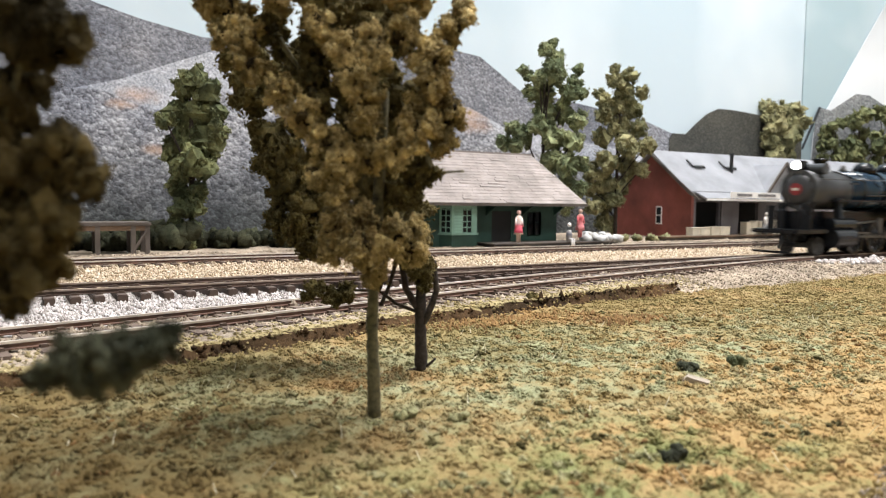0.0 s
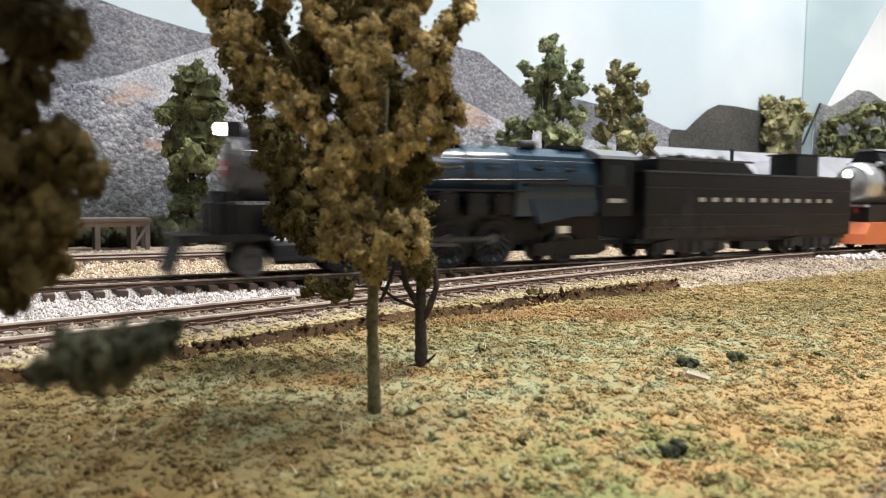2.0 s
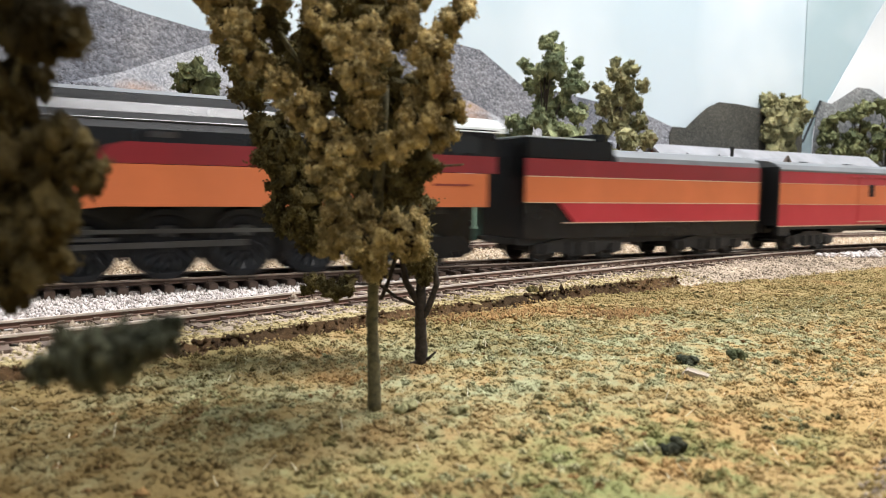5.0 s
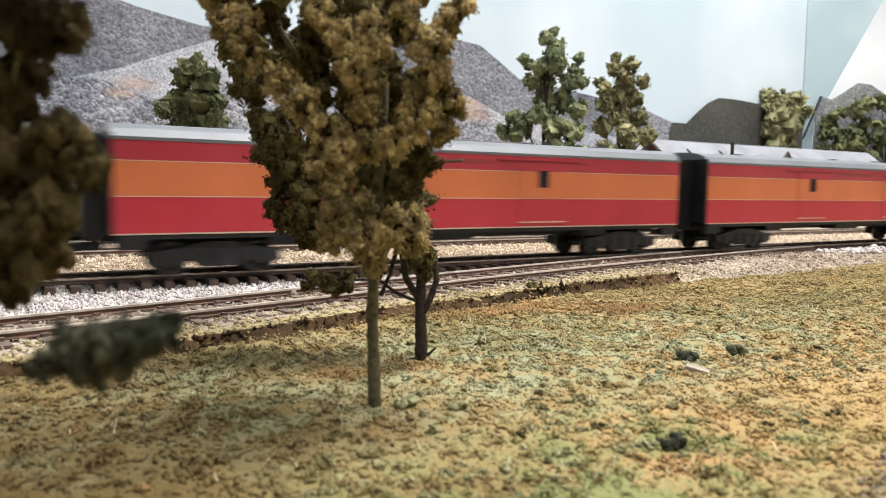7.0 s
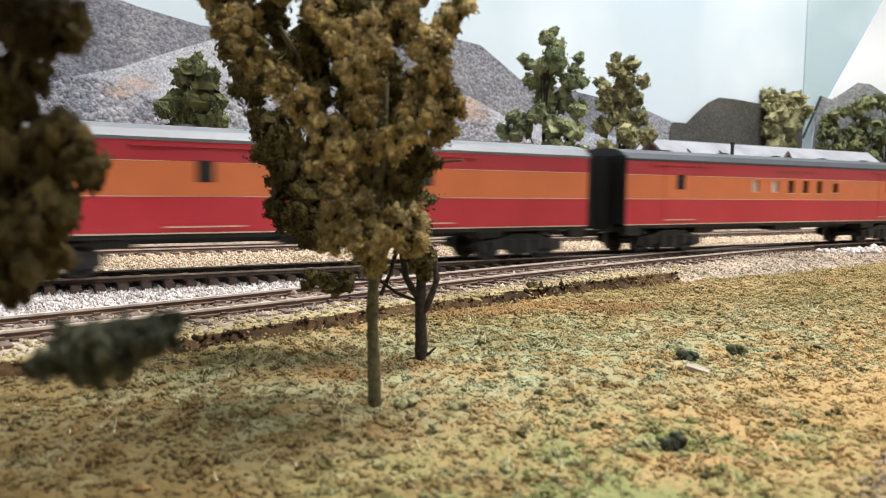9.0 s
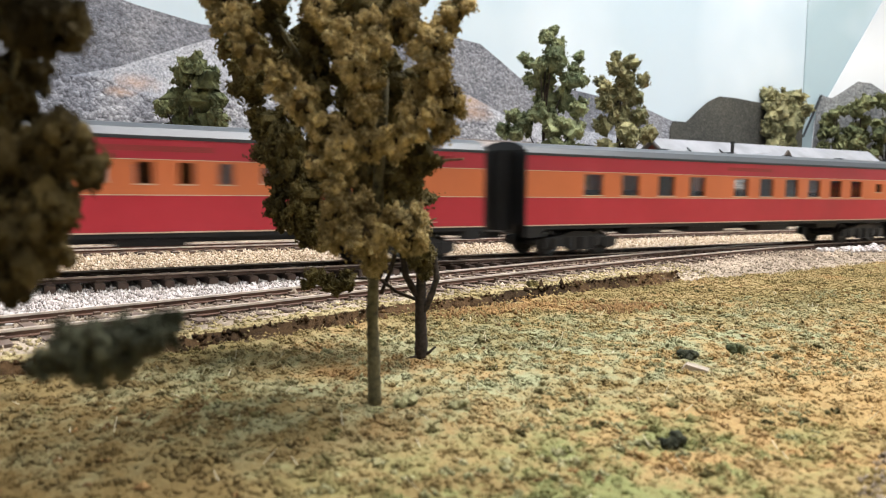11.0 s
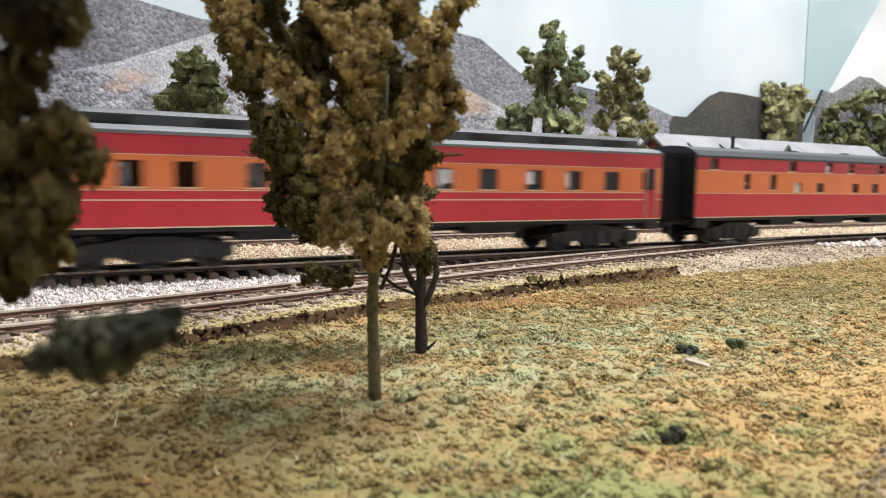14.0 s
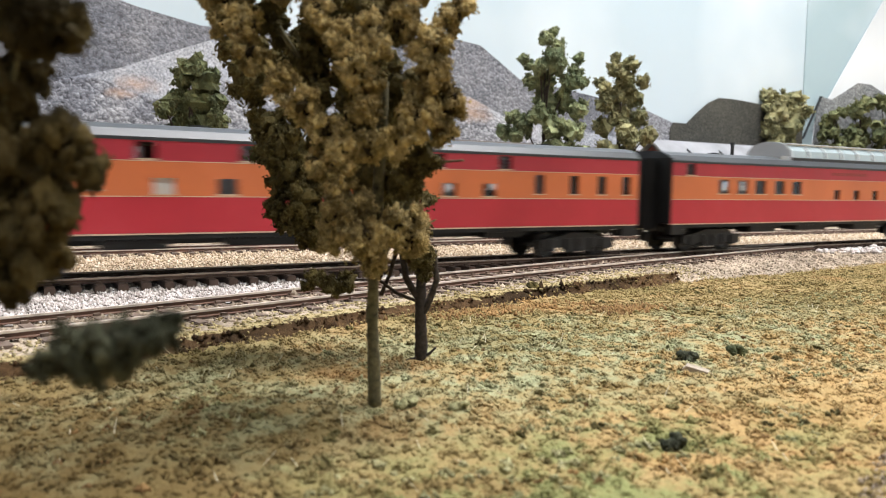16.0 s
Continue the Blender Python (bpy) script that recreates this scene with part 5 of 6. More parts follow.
# ---- trains ----
CRIMSON = painted("crimson_paint", (0.45, 0.030, 0.045), 0.38, 0, 0.10, 250)
MAROON = painted("letterboard_red", (0.38, 0.030, 0.047), 0.38, 0, 0.10, 250)
ORANGE = painted("orange_paint", (0.58, 0.160, 0.058), 0.38, 0, 0.10, 250)
LINE = painted("pale_stripe", (0.56, 0.42, 0.30), 0.5, 0, 0.1, 250)
ROOF_GREY = painted("grey_car_roof", (0.125, 0.132, 0.14), 0.5, 0.0, 0.15, 200, 0.4)
ROOF_DARK = painted("dark_car_roof", (0.035, 0.038, 0.044), 0.45, 0, 0.15, 200, 0.4)
UNDER = painted("underframe_black", (0.010, 0.010, 0.011), 0.55, 0, 0.3, 500)
TRUCK = painted("truck_black", (0.013, 0.013, 0.014), 0.5, 0, 0.3, 500)
WHEEL = painted("wheel_steel", (0.06, 0.058, 0.056), 0.4, 0.5, 0.2, 500)
LOCO_BLACK = painted("engine_black", (0.0075, 0.0085, 0.0105), 0.26, 0, 0.3, 300, 0.24)
STRIPE_RED = painted("stripe_red", (0.22, 0.018, 0.026), 0.35, 0, 0.1, 250)
LOCO_BLUE = painted("boiler_blue_black", (0.010, 0.026, 0.046), 0.2, 0.0, 0.25, 250, 0.5)
GRAPHITE = painted("smokebox_graphite", (0.05, 0.05, 0.052), 0.36, 0.2, 0.25, 300)
SILVER = painted("smokebox_silver", (0.50, 0.50, 0.51), 0.3, 0.75, 0.12, 300)
ROD = painted("rod_steel", (0.075, 0.075, 0.075), 0.35, 0.6, 0.25, 500)
PLATE_RED = painted("plate_red", (0.26, 0.022, 0.024), 0.5, 0, 0.1, 300)
BAR = painted("lettering_paint", (0.62, 0.58, 0.48), 0.5, 0, 0.1, 300)
BAR_DIM = painted("faded_lettering", (0.34, 0.33, 0.29), 0.5, 0, 0.15, 300)
BAR_DARK = painted("dark_lettering", (0.22, 0.04, 0.03), 0.5, 0, 0.1, 300)
CAB_ROOF = painted("pale_cab_roof", (0.42, 0.44, 0.43), 0.5, 0, 0.15, 300)
LIGHT = glow("headlight_glow", (1.0, 0.97, 0.9), 14.0)
COAL = painted("coal", (0.012, 0.012, 0.013), 0.5, 0, 0.4, 900)
GLASS = painted("dome_glass", (0.30, 0.36, 0.38), 0.06, 0.0, 0.05, 100, 0.9)
WALL_RED = painted("end_red", (0.50, 0.035, 0.030), 0.4, 0, 0.1, 250)


CABIN = painted("cabin_paint", (0.10, 0.075, 0.055), 0.7, 0, 0.2, 300)
CAR_GLASS, _, _pane = nodes("car_window_glass", 0.03, 0.0, 0.5)
_pane.inputs["Base Color"].default_value = (0.80, 0.80, 0.80, 1)
_pane.inputs["Transmission Weight"].default_value = 1.0
WHEEL_MESH = {}


def wheelset(parent, x, r, material, spokes=False):
    """Two wheels on an axle, turned from one piece; drivers have ribbed webs."""
    key = (r, spokes, material.name)
    if key not in WHEEL_MESH:
        half = [(10.4, 0.3), (10.4, r * 0.24), (9.6, r * 0.30), (9.2, r * 0.55), (9.6, r * 0.80), (10.2, r * 0.84), (10.2, r), (8.0, r), (7.9, r + 0.55), (7.2, r + 0.5), (7.2, r * 0.82), (8.0, r * 0.75), (8.0, 1.2)]
        rows = [(-y, q) for y, q in half] + [(y, q) for y, q in half[::-1]]
        n = 28
        b = Build().lathe((0, 0, 0), (0, 1, 0), rows, n)
        if spokes:
            for j in (3, len(rows) - 4):
                for k in range(n):
                    px, py, pz = b.v[j * n + k]
                    if k % 2:
                        b.v[j * n + k] = (px, py * 0.90, pz)
        WHEEL_MESH[key] = b.mesh("wheelset")
        WHEEL_MESH[key].materials.append(material)
    o = new("wheelset", WHEEL_MESH[key])
    o.parent = parent
    o.location = (x * MM, 0, r * MM)
    return o


def truck(parent, x, axles=2, pitch=28.0, name="truck"):
    """A passenger truck: side frames with journals, springs and brake beam."""
    n = axles
    span = pitch * (n - 1) if n == 2 else 18.0 * (n - 1)
    b = Build()
    for side in (-1, 1):
        y = side * 13.2
        b.prism([(-span / 2 - 6, 4.2), (-span / 2 - 6, 7.6), (-span / 2 + 4, 9.0), (-5, 10.4), (5, 10.4), (span / 2 - 4, 9.0), (span / 2 + 6, 7.6), (span / 2 + 6, 4.2),
                 (span / 2 + 3, 3.4), (span / 2 - 5, 4.6), (6, 2.6), (-6, 2.6), (-span / 2 + 5, 4.6), (-span / 2 - 3, 3.4)], y - 0.8, y + 0.8, "y")
        for k in range(n):
            xa = -span / 2 + span * k / (n - 1)
            b.box(xa - 1.9, xa + 1.9, y - 1.7 * (side < 0) - 0.4 * (side > 0), y + 1.7 * (side > 0) + 0.4 * (side < 0), 3.2, 7.8, 0.3)
        for q in (-6.5, 0, 6.5):
            b.tube((q, y + side * 0.9, 3.2), (q, y + side * 0.9, 8.2), 1.1, 1.1, 8)
    b.box(-4, 4, -13, 13, 6, 10.5)
    t = part(name, b, TRUCK, parent)
    t.location = (x * MM, 0, 0)
    for k in range(n):
        wheelset(t, -span / 2 + span * k / (n - 1), 5.2, WHEEL)
    return t


HALF = 16.6
SILL, BELT, TOPBAND, EAVE, CROWN = 13.6, 24.6, 35.2, 41.8, 47.0


def band(parent, name, x0, x1, z0, z1, material, windows=(), label=""):
    """Both sides of one colour band with real openings; windows: (centre, width, low, high)."""
    holes = [(c - w / 2, c + w / 2, lo, hi) for c, w, lo, hi in windows]
    for side in (-1, 1):
        ya, yb = sorted((side * HALF, side * (HALF - 1.0)))
        part(name, Build().pierced(x0, x1, z0, z1, ya, yb, holes), material, parent, label)


def windows(parent, wins, pale=()):
    for k, (c, w, lo, hi) in enumerate(wins):
        for side in (-1, 1):
            pane_b = Build().box(c - w / 2, c + w / 2, *sorted((side * (HALF - 1.35), side * (HALF - 1.05))), lo, hi)
            is_pale = side < 0 and k in pale
            o = part("window", pane_b, PANE_PALE if is_pale else CAR_GLASS, parent, "pale window with the bright view through it painted on" if is_pale else "")
            f = Build()
            ya, yb = sorted((side * (HALF - 0.2), side * (HALF + 0.12)))
            f.box(c - w / 2 - 0.3, c + w / 2 + 0.3, ya, yb, lo - 0.45, lo)
            part("sill", f, LINE, o)


def roof_profile(crown, eave):
    return [(-HALF - 0.25, eave - 0.6), (-HALF - 0.25, eave + 0.4), (-HALF * 0.86, eave + (crown - eave) * 0.55), (-HALF * 0.6, eave + (crown - eave) * 0.85), (-HALF * 0.28, crown - 0.25), (0, crown),
            (HALF * 0.28, crown - 0.25), (HALF * 0.6, eave + (crown - eave) * 0.85), (HALF * 0.86, eave + (crown - eave) * 0.55), (HALF + 0.25, eave + 0.4), (HALF + 0.25, eave - 0.6)]


def passenger_car(label, length, orange_wins=(), top_wins=(), pale=(), doors=(), roof=None, clerestory=False, six=False, boxes=(), dome=None, stripes=False, red_end=False):
    c = thing("passenger_car", label, "railway car", 0, 0, RAIL, 0, "cars of the train")
    roof = roof or ROOF_DARK
    L = length
    e0, e1 = 2.0, L - 2.0
    if orange_wins:
        part("cabin_floor", Build().box(e0 + 0.4, e1 - 0.4, -HALF + 1.45, HALF - 1.45, SILL + 0.3, BELT + 0.2), BLACK, c)
        for q in (0.07, 0.36, 0.64, 0.93):
            part("bulkhead", Build().box(L * q - 0.5, L * q + 0.5, -HALF + 1.45, HALF - 1.45, BELT + 0.25, EAVE - 0.7), CABIN, c)
        for q in range(3, int(L / 14) - 2):
            part("seat_back", Build().box(q * 14, q * 14 + 2.2, 2.5, HALF - 2, BELT + 0.25, BELT + 3.2, 0.3), CABIN, c)
    else:
        part("core", Build().box(e0 + 0.4, e1 - 0.4, -HALF + 1.45, HALF - 1.45, SILL + 0.3, EAVE), BLACK, c)
    band(c, "lower_panel", e0, e1, SILL, BELT, CRIMSON, (), "crimson lower side panel")
    band(c, "window_band", e0, e1, BELT, TOPBAND, ORANGE, orange_wins, "orange window band")
    band(c, "letterboard", e0, e1, TOPBAND, EAVE, MAROON, top_wins, "dark red letterboard")
    lines = [(SILL - 0.5, 0.45), (BELT - 0.15, 0.3), (TOPBAND - 0.12, 0.24)] + ([(BELT - 3.2, 0.45)] if stripes else [])
    for z, h in lines:
        for side in (-1, 1):
            part("stripe", Build().box(e0, e1, *sorted((side * (HALF - 0.3), side * (HALF + 0.1))), z, z + h), LINE, c, "thin pale stripe")
    windows(c, list(orange_wins), pale)
    windows(c, list(top_wins))
    part("roof", Build().prism(roof_profile(CROWN if not clerestory else 44.6, EAVE), e0 - 0.6, e1 + 0.6), roof, c, "rounded metal roof")
    if clerestory:
        k = [(-9.5, 44), (-9.5, 47.4), (-8, 48.6), (0, 49.6), (8, 48.6), (9.5, 47.4), (9.5, 44)]
        cl = part("clerestory", Build().prism(k, 9, L - 9), ROOF_DARK, c, "raised black clerestory")
        for q in range(7):
            xq = 24 + q * (L - 48) / 6
            part("clerestory_vent", Build().box(xq - 7, xq + 7, -10.1, -9.55, 45.0, 46.8), UNDER, cl)
    else:
        for q in range(5):
            part("roof_vent", Build().box(L * (0.16 + 0.17 * q) - 2.2, L * (0.16 + 0.17 * q) + 2.2, -5.4, -2.4, CROWN - 1.2, CROWN + 0.35, 0.25), roof, c)
    # ends, diaphragms, couplers
    for s, x in ((-1, e0), (1, e1)):
        end = part("end_wall", Build().box(*sorted((x, x + s * 0.9)), -HALF + 0.1, HALF - 0.1, SILL, EAVE + 1.5), WALL_RED if (red_end and s < 0) else UNDER, c, "red end wall" if red_end and s < 0 else "")
        part("diaphragm", Build().box(*sorted((x + s * 0.95, x + s * 7.6)), -7.2, 7.2, 11, 42.5, 0.5), UNDER, end)
        for k in range(3):
            part("diaphragm_pleat", Build().box(*sorted((x + s * (1.6 + 2 * k), x + s * (2.6 + 2 * k))), -7.9, 7.9, 11, 43.2), UNDER, end)
        part("coupler", Build().box(*sorted((x + s * 1, x + s * 9)), -1.3, 1.3, 7.6, 10.2, 0.3), UNDER, c)
        part("step_box", Build().box(*sorted((x - s * 0.5, x - s * 9)), -HALF + 0.2, -HALF + 3.5, 8.6, SILL - 0.6), UNDER, c)
    if red_end:
        for x in (8.5, L - 8.5):
            part("vestibule_door", Build().box(x - 3.6, x + 3.6, -HALF - 0.12, -HALF + 0.1, 15, 38), MAROON, c)
            part("vestibule_pane", Build().box(x - 2.2, x + 2.2, -HALF - 0.3, -HALF - 0.14, 26, 35), PANE, c)
            for q in (-3.2, 3.2):
                part("grab_iron", Build().tube((x + q, -HALF - 0.7, 14), (x + q, -HALF - 0.7, 36), 0.25, 0.25, 6), LINE, c)
    for x, w in doors:
        d = part("baggage_door", Build().box(x - w / 2, x + w / 2, -HALF - 0.25, -HALF - 0.12, BELT + 0.2, TOPBAND), ORANGE, c, "sliding baggage door")
        part("baggage_door", Build().box(x - w / 2, x + w / 2, -HALF - 0.25, -HALF - 0.12, TOPBAND + 0.1, TOPBAND + 4.2), MAROON, c)
        part("baggage_door", Build().box(x - w / 2, x + w / 2, -HALF - 0.25, -HALF - 0.12, SILL + 0.6, BELT - 0.3), CRIMSON, c)
        part("door_pane", Build().box(x - 2.6, x + 2.6, -HALF - 0.42, -HALF - 0.27, 29, 35.6), PANE, d)
        part("door_rail", Build().box(x - w * 0.9, x + w * 0.9, -HALF - 0.9, -HALF - 0.15, TOPBAND + 4.3, TOPBAND + 4.9), MAROON, d)
        part("kick_plate", Build().box(x - w / 2, x + w / 2, -HALF - 0.4, -HALF - 0.26, SILL + 1.4, SILL + 1.9), LINE, d)
    # underside
    part("centre_sill", Build().box(6, L - 6, -5, 5, 9.4, SILL), UNDER, c)
    part("side_sill", Build().box(8, L - 8, -HALF + 0.4, HALF - 0.4, SILL - 1.9, SILL - 0.55), UNDER, c)
    for x, w, h in boxes:
        part("equipment_box", Build().box(x - w / 2, x + w / 2, -14.5, -5.5, SILL - h, SILL - 1.8, 0.4), UNDER, c)
    tx = 33 if not six else 36
    truck(c, tx, 3 if six else 2)
    truck(c, L - tx, 3 if six else 2)
    # faint lettering as bars on the letterboard
    for k in range(9):
        part("letter_bar", Build().box(L / 2 - 16 + k * 3.7, L / 2 - 13.6 + k * 3.7, -HALF - 0.08, -HALF + 0.05, 37.6, 39.3), BAR_DARK, c)
    if dome:
        d0, d1 = dome
        prof = [(-13.5, 46), (-12.6, 50.2), (-9.5, 53.2), (-4, 54.8), (0, 55.1), (4, 54.8), (9.5, 53.2), (12.6, 50.2), (13.5, 46), (13.5, 43), (-13.5, 43)]
        g = Build()
        inner = [(u * 0.965, 43 + (w - 43) * 0.965) for u, w in prof]
        g.prism(inner, d0 + 1, d1 - 1)
        dm = part("dome", g, GLASS, c, "glass vista dome with silver ribs")
        for k in range(8):
            x = d0 + (d1 - d0) * k / 7
            part("dome_rib", Build().prism(prof, x - 0.8, x + 0.8), SILVER, dm)
        part("dome_rail", Build().box(d0, d1, -13.9, -13.4, 43, 46.4), ROOF_DARK, dm)
        part("dome_rail", Build().tube((d0, -9.6, 53.4), (d1, -9.6, 53.4), 0.5, 0.5, 6), SILVER, dm)
        part("dome_front", Build().prism([(-13.5, 43), (-13.2, 47), (13.2, 47), (13.5, 43)], d0 - 9, d0 - 0.9), SILVER, dm)
    return c


def consist():
    bag = [(55, 13, 4.5), (118, 22, 4.5), (190, 13, 4.5)]
    wide = [(70, 20, 5), (110, 26, 4.6), (160, 24, 5), (205, 18, 4.4)]
    out = []
    for a in (1075, 1330):
        out.append((passenger_car("crimson and orange baggage car with grey rounded roof", 239, (), (), (), ((82, 24), (160, 24)), ROOF_GREY, boxes=bag), 239, a))
    w = [(88, 5, 28.5, 34), (103, 5, 28.5, 34), (116, 5, 28, 34.4), (128, 4.6, 28, 34.4), (140, 4.6, 28, 34.4), (154, 5, 28.5, 33.5)]
    out.append((passenger_car("crimson and orange mail car with small windows", 239, w, (), (0, 1), ((35, 20), (205, 20)), ROOF_DARK, stripes=False, boxes=bag), 239, 1587))
    w = [(x, 10.5, 25.6, 34.2) for x in (37, 58, 80, 100, 131, 150, 170, 189, 208, 227)] + [(249, 6, 28.5, 33), (264, 5.5, 28.5, 35)]
    out.append((passenger_car("crimson and orange coach with wide windows", 274, w, (), (), (), ROOF_DARK, boxes=wide), 274, 1842))
    w = [(x, 8.4 if x > 100 else 7, 25.6, 33.4) for x in (29, 45, 67, 84, 116, 136, 156, 178, 198, 219)] + [(239, 5, 26, 33.4)]
    out.append((passenger_car("faded crimson and orange heavyweight car with black clerestory roof", 250, w, (), (), (), ROOF_GREY, clerestory=True, six=True, boxes=wide, stripes=True, red_end=True), 250, 2133))
    up = [(x, 6, 35.9, 40.8) for x in (14, 73, 104, 124, 153, 173, 203)]
    lo = [(x, 6.2, 25.4, 30.2) for x in (78, 97, 129, 148, 178, 196)] + [(x, 5, 26.5, 34) for x in (38, 58, 220, 238, 253, 267)]
    out.append((passenger_car("crimson and orange sleeping car with two rows of small windows", 276, lo, up, (0,), (), ROOF_DARK, boxes=wide), 276, 2402))
    w = [(x, 8, 27.5, 34) for x in (37, 50.5, 64, 79, 93)] + [(x, 5.5, 24.9, 30) for x in (128, 146, 164, 182)] + [(x, 8, 27.5, 34) for x in (214, 230, 246)]
    out.append((passenger_car("crimson and orange dome car with glazed roof", 276, w, [(14, 6, 35.9, 40.8)], (), (), ROOF_DARK, boxes=wide, dome=(92, 196)), 276, 2695))
    return out


def running_gear(e, drivers, r, small, crank, y):
    """Drivers that turn, coupling rods that swing, small wheels."""
    turning = [(wheelset(e, x, r, LOCO_BLACK, True), r) for x in drivers]
    for x, q in small:
        wheelset(e, x, q, WHEEL)
    rods = []
    for side in (-1, 1):
        b = Build()
        yy = side * y
        b.box(drivers[0] - 2, drivers[-1] + 2, yy - 0.4, yy + 0.4, -0.65, 0.65, 0.2)
        for x in drivers:
            b.lathe((x, yy - 0.9, 0), (0, 1, 0), ((0, 1.8), (1.8, 1.8)), 12)
        rods.append(part("coupling_rod", b, ROD, e, "grey steel coupling rod"))
    return turning, rods


def freight_engine():
    e = thing("steam_engine", "black freight steam engine with blue-black boiler and lit headlight", "steam locomotive", 0, 0, RAIL, 0, "engines of the train")
    axis = (1, 0, 0)
    part("smokebox", Build().lathe((16, 0, 36), axis, ((0, 9.8), (0.8, 10.8), (33, 10.9), (33.5, 10.5)), 32), GRAPHITE, e, "graphite grey smokebox", True)
    part("smokebox_door", Build().lathe((16, 0, 36), (-1, 0, 0), ((0, 8.6), (0.8, 8.4), (1.6, 6.5), (2.2, 3)), 28), GRAPHITE, e, "", True)
    plate = part("number_plate", Build().lathe((13.6, 0, 36), (-1, 0, 0), ((0, 3.4), (0.5, 3.4)), 20), PLATE_RED, e, "round red number plate")
    part("plate_bar", Build().box(12.8, 13.0, -2, 2, 35.4, 36.8), BAR, plate)
    part("boiler", Build().lathe((49.5, 0, 36), axis, ((0, 10.9), (30, 11.4), (74, 12.6), (76, 12.6)), 32), LOCO_BLUE, e, "blue-black boiler barrel", True)
    fire = [(-12.8, 20), (-13.4, 30), (-13, 38), (-10.5, 44.5), (-5, 47.8), (0, 48.4), (5, 47.8), (10.5, 44.5), (13, 38), (13.4, 30), (12.8, 20)]
    part("firebox", Build().prism(fire, 125, 168), LOCO_BLUE, e, "blue-black square-topped firebox")
    for x in (60, 80, 103, 124, 140, 156):
        r = 11.2 if x < 70 else 12.0 if x < 100 else 12.75
        if x < 124:
            part("boiler_band", Build().lathe((x, 0, 36), axis, ((0, r), (0, r + 0.25), (1.2, r + 0.3), (1.2, r)), 32), LOCO_BLACK, e)
    part("stack", Build().lathe((34, 0, 46), (0, 0, 1), ((0, 4.4), (2, 3.6), (6, 3.6), (6.6, 4.6), (7.4, 4.4)), 18), LOCO_BLACK, e, "", True)
    part("feedwater_heater", Build().tube((24, -10.5, 47.2), (24, 10.5, 47.2), 3.0, 3.0, 16), GRAPHITE, e)
    part("sand_dome", Build().lathe((77, 0, 46), (0, 0, 1), ((0, 6.6), (3, 6.0), (5.6, 4.6), (6.8, 1.5)), 20), LOCO_BLACK, e, "", True)
    part("steam_dome", Build().lathe((100, 0, 46.8), (0, 0, 1), ((0, 6), (3, 5.5), (5, 4), (6, 1.2)), 20), LOCO_BLACK, e, "", True)
    part("whistle", Build().lathe((118, -2, 48), (0, 0, 1), ((0, 1), (3.5, 1), (4, 1.4), (4.6, 0.4)), 10), WHEEL, e)
    part("bell", Build().lathe((56, 0, 46.6), (0, 0, 1), ((0, 2.4), (1.4, 2.0), (3, 1.3), (4, 0.6)), 14), WHEEL, e, "", True)
    lamp = part("headlight", Build().box(13, 20, -2.6, 2.6, 46.6, 51.6, 0.6), LOCO_BLACK, e)
    part("lens", Build().lathe((13, 0, 49.1), (-1, 0, 0), ((0, 2.3), (0.9, 2.0), (1.4, 0.8)), 18), LIGHT, lamp, "bright lit lens")
    # running boards, cab, pilot
    for side in (-1, 1):
        part("running_board", Build().box(28, 128, *sorted((side * 10.8, side * 15.6)), 29.6, 30.6), LOCO_BLACK, e)
        part("running_board", Build().box(128, 168, *sorted((side * 12.8, side * 15.6)), 32.2, 33.2), LOCO_BLACK, e)
        part("handrail", Build().tube((18, side * 11.8, 41.5), (164, side * 13.6, 42.5), 0.28, 0.28, 6), ROD, e)
        for x in (92, 106, 118):
            part("air_tank", Build().box(x - 4.5, x + 4.5, *sorted((side * 11.4, side * 15.2)), 20.5, 29, 0.6), LOCO_BLACK, e)
        part("injector_pipe", Build().tube((60, side * 12.4, 33), (150, side * 14.0, 35), 0.45, 0.45, 6), LOCO_BLACK, e)
        part("cylinder", Build().tube((26, side * 13.2, 9.6), (44, side * 13.2, 9.6), 5.2, 5.2, 18), LOCO_BLACK, e)
        part("valve_chest", Build().tube((25, side * 13.0, 17.2), (45, side * 13.0, 17.2), 3.3, 3.3, 16), LOCO_BLACK, e)
        part("steam_pipe", Build().tube((35, side * 12.4, 19), (36, side * 9.6, 31), 2.4, 2.4, 12), LOCO_BLACK, e)
        part("crosshead_guide", Build().box(44, 62, *sorted((side * 12.2, side * 14.4)), 11.6, 12.6), ROD, e)
        part("main_rod", Build().prism([(50, 9.8), (50, 10.9), (97, 9.9), (97, 8.8)], *sorted((side * 14.4, side * 15.2)), "y"), ROD, e, "grey steel main rod")
        part("valve_link", Build().prism([(66, 18), (68, 21), (72, 20), (71, 11), (70, 11)], *sorted((side * 14.6, side * 15.4)), "y"), ROD, e)
        part("reach_rod", Build().tube((46, side * 13.6, 17.4), (72, side * 14.4, 19.2), 0.6, 0.6, 6), ROD, e)
        part("ash_pan", Build().prism([(132, 27), (168, 27), (168, 22), (136, 17)], *sorted((side * 11.6, side * 14.0)), "y"), LOCO_BLUE, e, "grey-blue ash pan side")
        part("trailing_frame", Build().prism([(134, 4), (134, 9), (168, 11), (174, 6), (168, 3.6)], *sorted((side * 12.6, side * 14.0)), "y"), LOCO_BLACK, e)
        part("ladder", Build().box(8, 9, *sorted((side * 9, side * 13)), 12, 27), LOCO_BLACK, e)
        part("pilot_brace", Build().tube((9, side * 8, 13), (19, side * 8, 30), 0.6, 0.6, 6), LOCO_BLACK, e)
